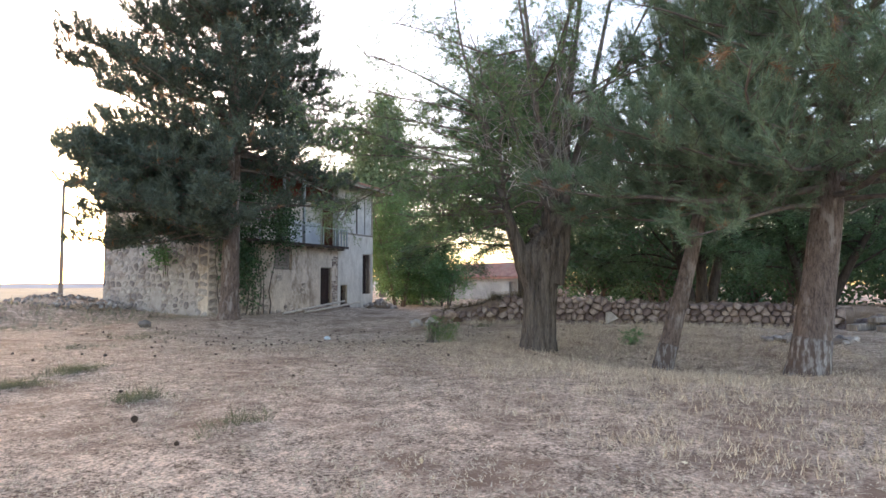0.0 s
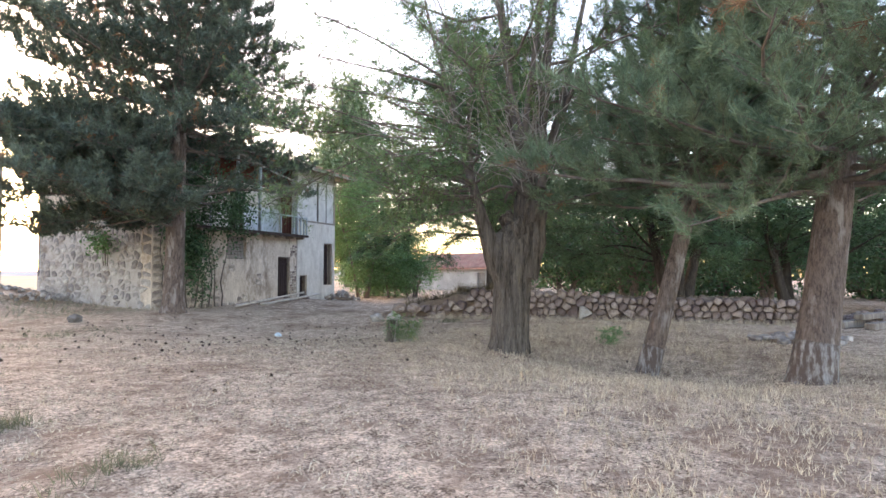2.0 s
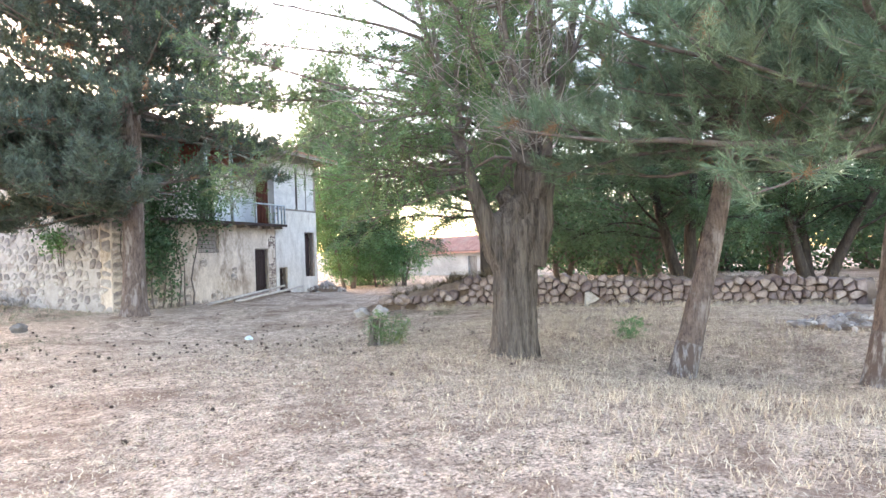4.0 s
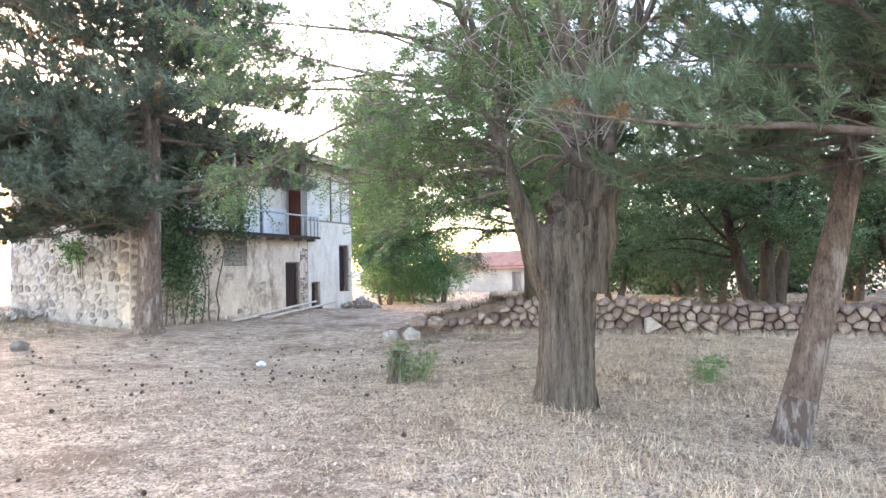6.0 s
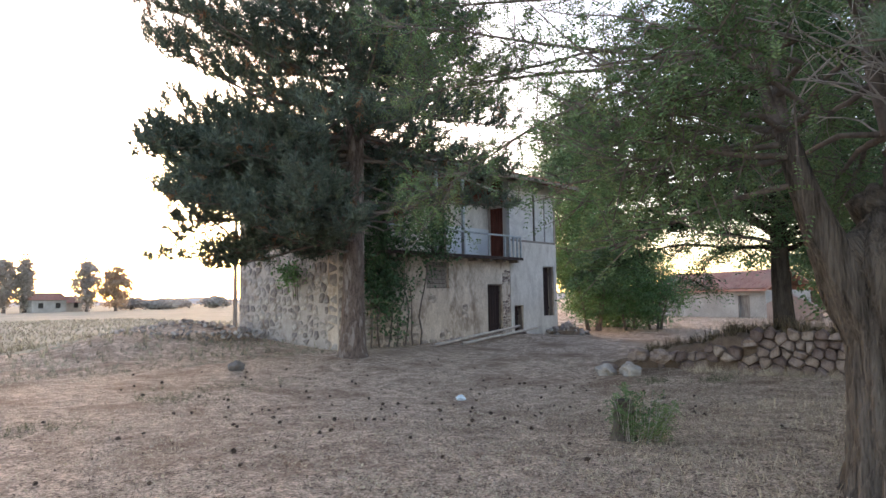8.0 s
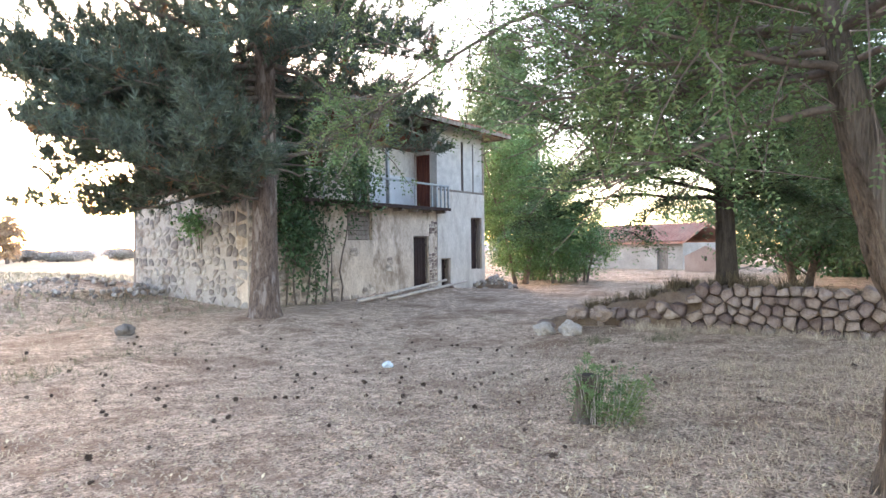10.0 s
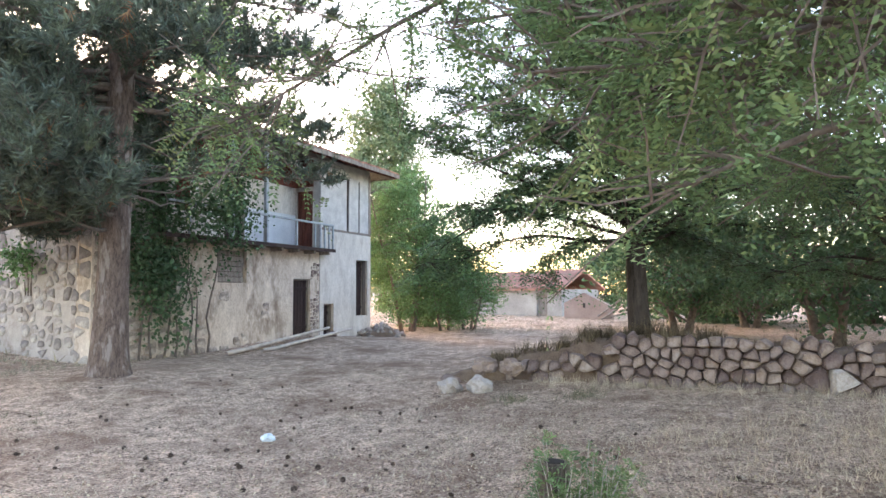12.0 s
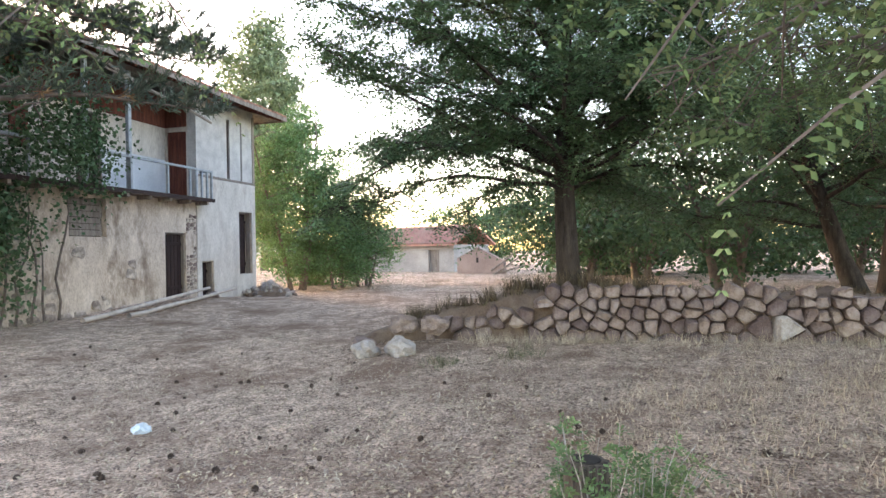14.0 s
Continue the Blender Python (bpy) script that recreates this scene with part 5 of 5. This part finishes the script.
# ---- stump with suckers, bag, cones ----
SX, SY = 1.0, 2.45
stump = thing("tree_stump", pose(SX, SY, gz(SX, SY)), "small hollow grey tree stump with green suckers round it", "stump")
p = Pile()
hs = np.linspace(-0.05, 0.46, 8)
tube(p, np.column_stack([0.03 * hs, -0.02 * hs, hs]), 0.105 + 0.05 * np.exp(-np.maximum(hs, 0) / 0.08), 22, bark_furrow(12, 0.10, 11.0))
put("bole", p, LOCUST_BARK, stump, smooth=True)
# solid plug, its black colour is the shade of the hollow
p = Pile()
tube(p, np.array([(0.012, -0.01, 0.35), (0.012, -0.01, 0.4), (0.013, -0.01, 0.466)]), [0.065, 0.07, 0.075], 14)
put("hollow", p, VOID, stump, "near-black plug for the shade in the rotted hollow")
sp, lf = Pile(), Pile()
roots, ways = [], []
for k in range(44):
    a = rng.uniform(0, 2 * math.pi)
    d = np.array([math.cos(a) * 0.2 + 0.10, math.sin(a) * 0.22 - 0.10, 1])
    pts = bent_path((math.cos(a) * 0.17 + 0.06, math.sin(a) * 0.2 - 0.15, -0.02), d, rng.uniform(0.28, 0.62), 4, 0.1, 0.2)
    tube(sp, pts, [0.006, 0.005, 0.004, 0.003, 0.002], 4)
    for q in range(11):
        i = rng.integers(1, 4)
        roots.append(pts[i] + (pts[i + 1] - pts[i]) * rng.random())
        ways.append(rng.normal(0, 0.8, 3) + np.array([0, 0, 0.3]))
pinnate(lf, np.array(roots), np.array(ways), 0.13, 5, 0.034)
tagged(put("sucker", sp, TWIG, stump), kind="stuff")
put("foliage", lf, LEAF_LOCUST, stump)

bm = bmesh.new()
bmesh.ops.create_icosphere(bm, subdivisions=3, radius=0.08)
for v in bm.verts:
    k = 1 + 0.5 * noise.noise(v.co * 14) + 0.3 * noise.noise(v.co * 30 + Vector((3, 1, 2)))
    v.co = Vector((v.co.x * k * 1.25, v.co.y * k * 0.9, max(-0.04, v.co.z * k * 0.75)))
me = bpy.data.meshes.new("plastic_bag")
bm.to_mesh(me)
bm.free()
me.materials.append(PLASTIC)
tagged(put("plastic_bag", me, None, at=pose(3.1, 6.85, gz(3.1, 6.85) + 0.045)), "crumpled pale blue plastic bag lying on the ground", "bag")


def cone_mesh(seed):
    p = Pile()
    r_ = np.random.default_rng(seed)
    for k in range(7):
        t = k / 6
        w = 0.033 * math.sin(math.pi * (0.18 + 0.78 * t)) + 0.004
        for j in range(6):
            a = j * math.pi / 3 + k * 0.52
            c = np.array([math.cos(a) * w, math.sin(a) * w, t * 0.075])
            u = np.array([math.cos(a), math.sin(a), 0.5]) * 0.016
            s = np.array([-math.sin(a), math.cos(a), 0]) * 0.014
            p.add([c - u * 0.8 - s, c - u * 0.8 + s, c + u + [0, 0, 0.004]], [(0, 1, 2)])
        
    tube(p, np.array([(0, 0, -0.004), (0, 0, 0.04), (0, 0, 0.082)]), [0.018, 0.026, 0.006], 6)
    return p.mesh("pine_cone", CONE)


cones = [cone_mesh(k) for k in range(2)]
for k in range(150):
    if k < 140:
        x, y = rng.normal(1.6, 3.0), rng.normal(7.0, 3.2)
    else:
        x, y = rng.normal(-5.5, 3.0), rng.normal(1.5, 2.5)
    if y > 13.6 or x > 7.4 or math.hypot(x - 4.8, y - 12.2) < 0.6:
        continue
    ob = put("pine_cone", cones[k % 2], None, at=pose(x, y, gz(x, y) + 0.022, rng.uniform(60, 120), rng.uniform(0, 360), rng.uniform(0, 360)) @ Matrix.Scale(rng.uniform(0.42, 0.75), 4))
    tagged(ob, "dark brown pine cone lying on the dry ground", "pine cone", "pine cones on the ground")


# ---- grass, weeds ----
def blades(pile, x, y, height, width, per, lean=0.5, z=None):
    """Tufts of thin blades at the given places."""
    n = len(x)
    z = ground_height(x, y) if z is None else z
    root = np.repeat(np.column_stack([x, y, z - 0.01]), per, axis=0)
    root[:, :2] += rng.normal(0, 0.02, (n * per, 2))
    h = np.repeat(height, per)[:, None] * rng.uniform(0.5, 1.15, (n * per, 1))
    d = unit(np.column_stack([rng.normal(0, lean, (n * per, 2)), np.ones(n * per)]))
    s = unit(np.column_stack([rng.normal(0, 1, (n * per, 2)), np.zeros(n * per)])) * width * 0.5
    tip = root + d * h
    pile.add_same(np.stack([root - s, root + s, tip], axis=1).reshape(-1, 3), 3)


def keep(x, y):
    ok = ~((x > 5.9) & (x < 18) & (y > 14.3) & (y < 20.4))
    ok &= ~((x > 8.1) & (x < 9.2) & (y > -6.5) & (y < 5))
    return ok


def field_noise(x, y, s, o):
    return np.array([noise.noise((a * s, b * s, o)) for a, b in zip(x, y)])


# short matted straw in patches, taller and thicker under the trees and before the wall
n = 130000
x, y = rng.uniform(-12.5, 9, n), rng.uniform(-9, 14.2, n)
gx, gy = np.meshgrid(np.arange(-14, 10, 0.12), np.arange(-10, 15, 0.12))
mat_map = np.array([noise.noise((q * 0.45, w * 0.45, 0.7)) * 0.35 + noise.noise((q * 2.6, w * 2.6, 4.2)) * 0.55 for q, w in zip(gx.ravel(), gy.ravel())]).reshape(gx.shape)
patch = mat_map[((y + 10) / 0.12).astype(int), ((x + 14) / 0.12).astype(int)]
shade = np.exp(-((x - 2.5) ** 2 / 30 + (y + 1.5) ** 2 / 14)) + 0.5 * np.exp(-((x + 4) ** 2 / 20 + (y + 4) ** 2 / 8))
dens = 0.30 + 0.40 * shade + 1.1 * patch + 0.35 * np.exp(-((x + 9) ** 2 / 12 + (y + 2) ** 2 / 20))
ok = (rng.random(n) < dens) & keep(x, y)
x, y, shade, patch = x[ok], y[ok], shade[ok], patch[ok]
p = Pile()
gold = (shade > 0.32) & (rng.random(len(x)) < 0.8)
blades(p, x[~gold], y[~gold], (0.03 + 0.03 * shade + 0.05 * np.clip(patch, 0, 0.5))[~gold], 0.011, 3, 0.9)
g = Pile()
blades(g, x[gold], y[gold], (0.05 + 0.10 * np.clip(shade, 0, 1) + 0.06 * np.clip(patch, 0, 0.5))[gold], 0.010, 3, 0.55)
tagged(put("straw_grass", g, GOLD_STRAW), "golden dry grass standing under the trees", "grass", kind="stuff")
# litter of broken straws lying flat
n = 82000
x, y = rng.uniform(-13, 9, n), rng.uniform(-9, 15, n)
ok = keep(x, y)
x, y = x[ok], y[ok]
a = rng.uniform(0, 2 * math.pi, len(x))
ln = rng.uniform(0.015, 0.06, len(x))
z = ground_height(x, y) + rng.uniform(0.004, 0.03, len(x))
c = np.column_stack([x, y, z])
d = np.column_stack([np.cos(a), np.sin(a), rng.normal(0, 0.25, len(x))]) * ln[:, None]
s = np.column_stack([-np.sin(a), np.cos(a), np.zeros(len(x))]) * 0.006
p.add_same(np.stack([c - d - s, c - d + s, c + d], axis=1).reshape(-1, 3), 3)
tagged(put("dry_grass", p, STRAW), "short dry straw-coloured grass and litter", "grass", kind="stuff")

# green-grey tufts out on the open side
p = Pile()
for cx_, cy_, r, n in ((-7.3, 4.0, 0.22, 130), (-6.0, 4.7, 0.25, 150), (-7.15, 2.05, 0.16, 100), (-9.6, 1.0, 0.15, 25), (-7.6, 0.2, 0.25, 60), (-1.0, 9.5, 0.5, 70), (0.5, 10.5, 0.6, 80), (-3.5, 8.0, 0.5, 60), (6.9, 3.6, 0.3, 60), (6.4, 4.7, 0.25, 60)):
    blades(p, rng.normal(cx_, r, n), rng.normal(cy_, r * 0.6, n), rng.uniform(0.08, 0.2, n), 0.008, 6, 0.6)
tagged(put("green_grass", p, GREENGRASS), "low grey-green grass tufts in the dry yard", "grass", kind="stuff")

# open field beyond the house, and rough grass towards the barn
n = 13000
x, y = rng.uniform(-30, 20, n), rng.uniform(15, 70, n)
ok = keep(x, y)
p = Pile()
blades(p, x[ok], y[ok], rng.uniform(0.1, 0.35, ok.sum()), 0.04, 4, 0.5)
tagged(put("field_grass", p, FIELD_GRASS), "dry grey-green grass of the open field", "grass", kind="stuff")
n = 12000
x, y = rng.uniform(-14, 9, n), 14 + 16 * rng.random(n) ** 1.4
x[: n // 2], y[: n // 2] = rng.uniform(20, 44, n // 2), rng.uniform(-6, 26, n // 2)
ok = keep(x, y)
p = Pile()
blades(p, x[ok], y[ok], rng.uniform(0.05, 0.17, ok.sum()), 0.014, 6, 0.8)
tagged(put("rough_grass", p, FIELD_GRASS), "rough grey-green grass at the edge of the yard", "grass", kind="stuff")
# fallen leaves and bits of bark on the ground
n = 56000
x, y = rng.normal(0.8, 3.6, n), rng.normal(1.6, 3.6, n)
x, y = np.where(np.abs(x + 1.7) > 9.8, rng.uniform(-6, 6, n), x), np.where(y > 13.5, rng.uniform(-5, 5, n), y)
ok = keep(x, y)
p = Pile()
c = np.column_stack([x, y, ground_height(x, y) + rng.uniform(0.008, 0.03, n)])[ok]
m = len(c)
d = unit(np.column_stack([rng.normal(0, 1, (m, 2)), rng.normal(0, 0.35, m)])) * rng.uniform(0.010, 0.027, (m, 1))
s_ = unit(np.cross(d, np.column_stack([rng.normal(0, 0.3, (m, 2)), np.ones(m)]))) * rng.uniform(0.005, 0.015, (m, 1))
p.add_same(np.stack([c - d, c + s_, c + d, c - s_], axis=1).reshape(-1, 3), 4)
tagged(put("leaf_litter", p, LITTER), "brown and straw-coloured leaf litter", "litter", kind="stuff")
for k, (x, y, s) in enumerate(((-1.5, 27, 0.7), (6.0, 30, 0.6), (3.0, 26.5, 0.5), (8.5, 27, 0.6), (1.0, 34, 0.8))):
    q = Pile()
    n = 160
    blades(q, rng.normal(0, s * 0.35, n), rng.normal(0, s * 0.35, n), rng.uniform(0.3, 1.0, n) * s, 0.02, 5, 0.5, z=np.zeros(n))
    tagged(put("dry_shrub", q, WEED, at=pose(x, y, gz(x, y))), "dry brown shrub at the edge of the field", "shrub", "dry shrubs")

# weeds on the wall top and its mound
p = Pile()
n = 620
clump = rng.integers(0, 75, n)
y = rng.uniform(1.6, 6.0, 75)[clump] + rng.normal(0, 0.07, n)
x = WX + rng.uniform(0.12, 1.1, 75)[clump] + rng.normal(0, 0.07, n)
blades(p, x, y, rng.uniform(0.16, 0.46, n), 0.016, 6, 0.35, z=np.array([float(wall_top(min(q, WY1))) * (1 if q < WY1 else max(0.05, 1 - (q - WY1) / 1.3)) - 0.10 for q in y]))
n = 300
y = rng.uniform(-6.2, 1.6, n)
x = WX + rng.uniform(0.2, 0.9, n)
blades(p, x, y, rng.uniform(0.05, 0.18, n), 0.012, 5, 0.5, z=np.array([float(wall_top(q)) for q in y]) - 0.06)
tagged(put("wall_weeds", p, WEED), "dark brown dry weeds on top of the stone wall", "weeds", kind="stuff")
# taller pale grass at the foot of the wall
p = Pile()
n = 900
y = rng.uniform(-6, 4.8, n)
x = WX - np.abs(rng.normal(0.15, 0.3, n))
blades(p, x, y, rng.uniform(0.08, 0.26, n), 0.008, 6, 0.4)
tagged(put("tall_grass", p, STRAW), "tall dry grass along the foot of the stone wall", "grass", kind="stuff")

# small green plant between the trees
pl = Pile()
roots = rng.normal(0, 0.12, (130, 3)) * [1, 1, 0] + np.column_stack([np.zeros((130, 2)), rng.uniform(0.0, 0.32, 130)])
pinnate(pl, roots, rng.normal(0, 0.8, (130, 3)) + [0, 0, 0.4], 0.14, 5, 0.036)
px_, py_ = 2.6, -1.7
tagged(put("green_seedling", pl, LEAF_BRIGHT, at=pose(px_, py_, gz(px_, py_))), "small green locust seedling in the dry grass", "plant")

# low hills on the horizon
p = Pile()
m = 80
az = np.linspace(-0.6, 1.2, m)
hh = np.array([6 + 14 * max(0, noise.noise((a * 5, 0.3, 0))) + 5 * noise.noise((a * 17, 2.0, 0)) for a in az])
r = 1500.0
base = np.column_stack([np.sin(az) * r, np.cos(az) * r, np.full(m, -3.0)])
top = np.column_stack([np.sin(az) * (r + 60), np.cos(az) * (r + 60), np.maximum(2, hh) + 4])
back = np.column_stack([np.sin(az) * (r + 200), np.cos(az) * (r + 200), np.full(m, -3.0)])
p.add(np.concatenate([base, top, back]), [(i, i + 1, m + i + 1, m + i) for i in range(m - 1)] + [(m + i, m + i + 1, 2 * m + i + 1, 2 * m + i) for i in range(m - 1)])
tagged(put("far_hill", p, HILL, smooth=True), "low hazy hills on the horizon", "hills", kind="structure")
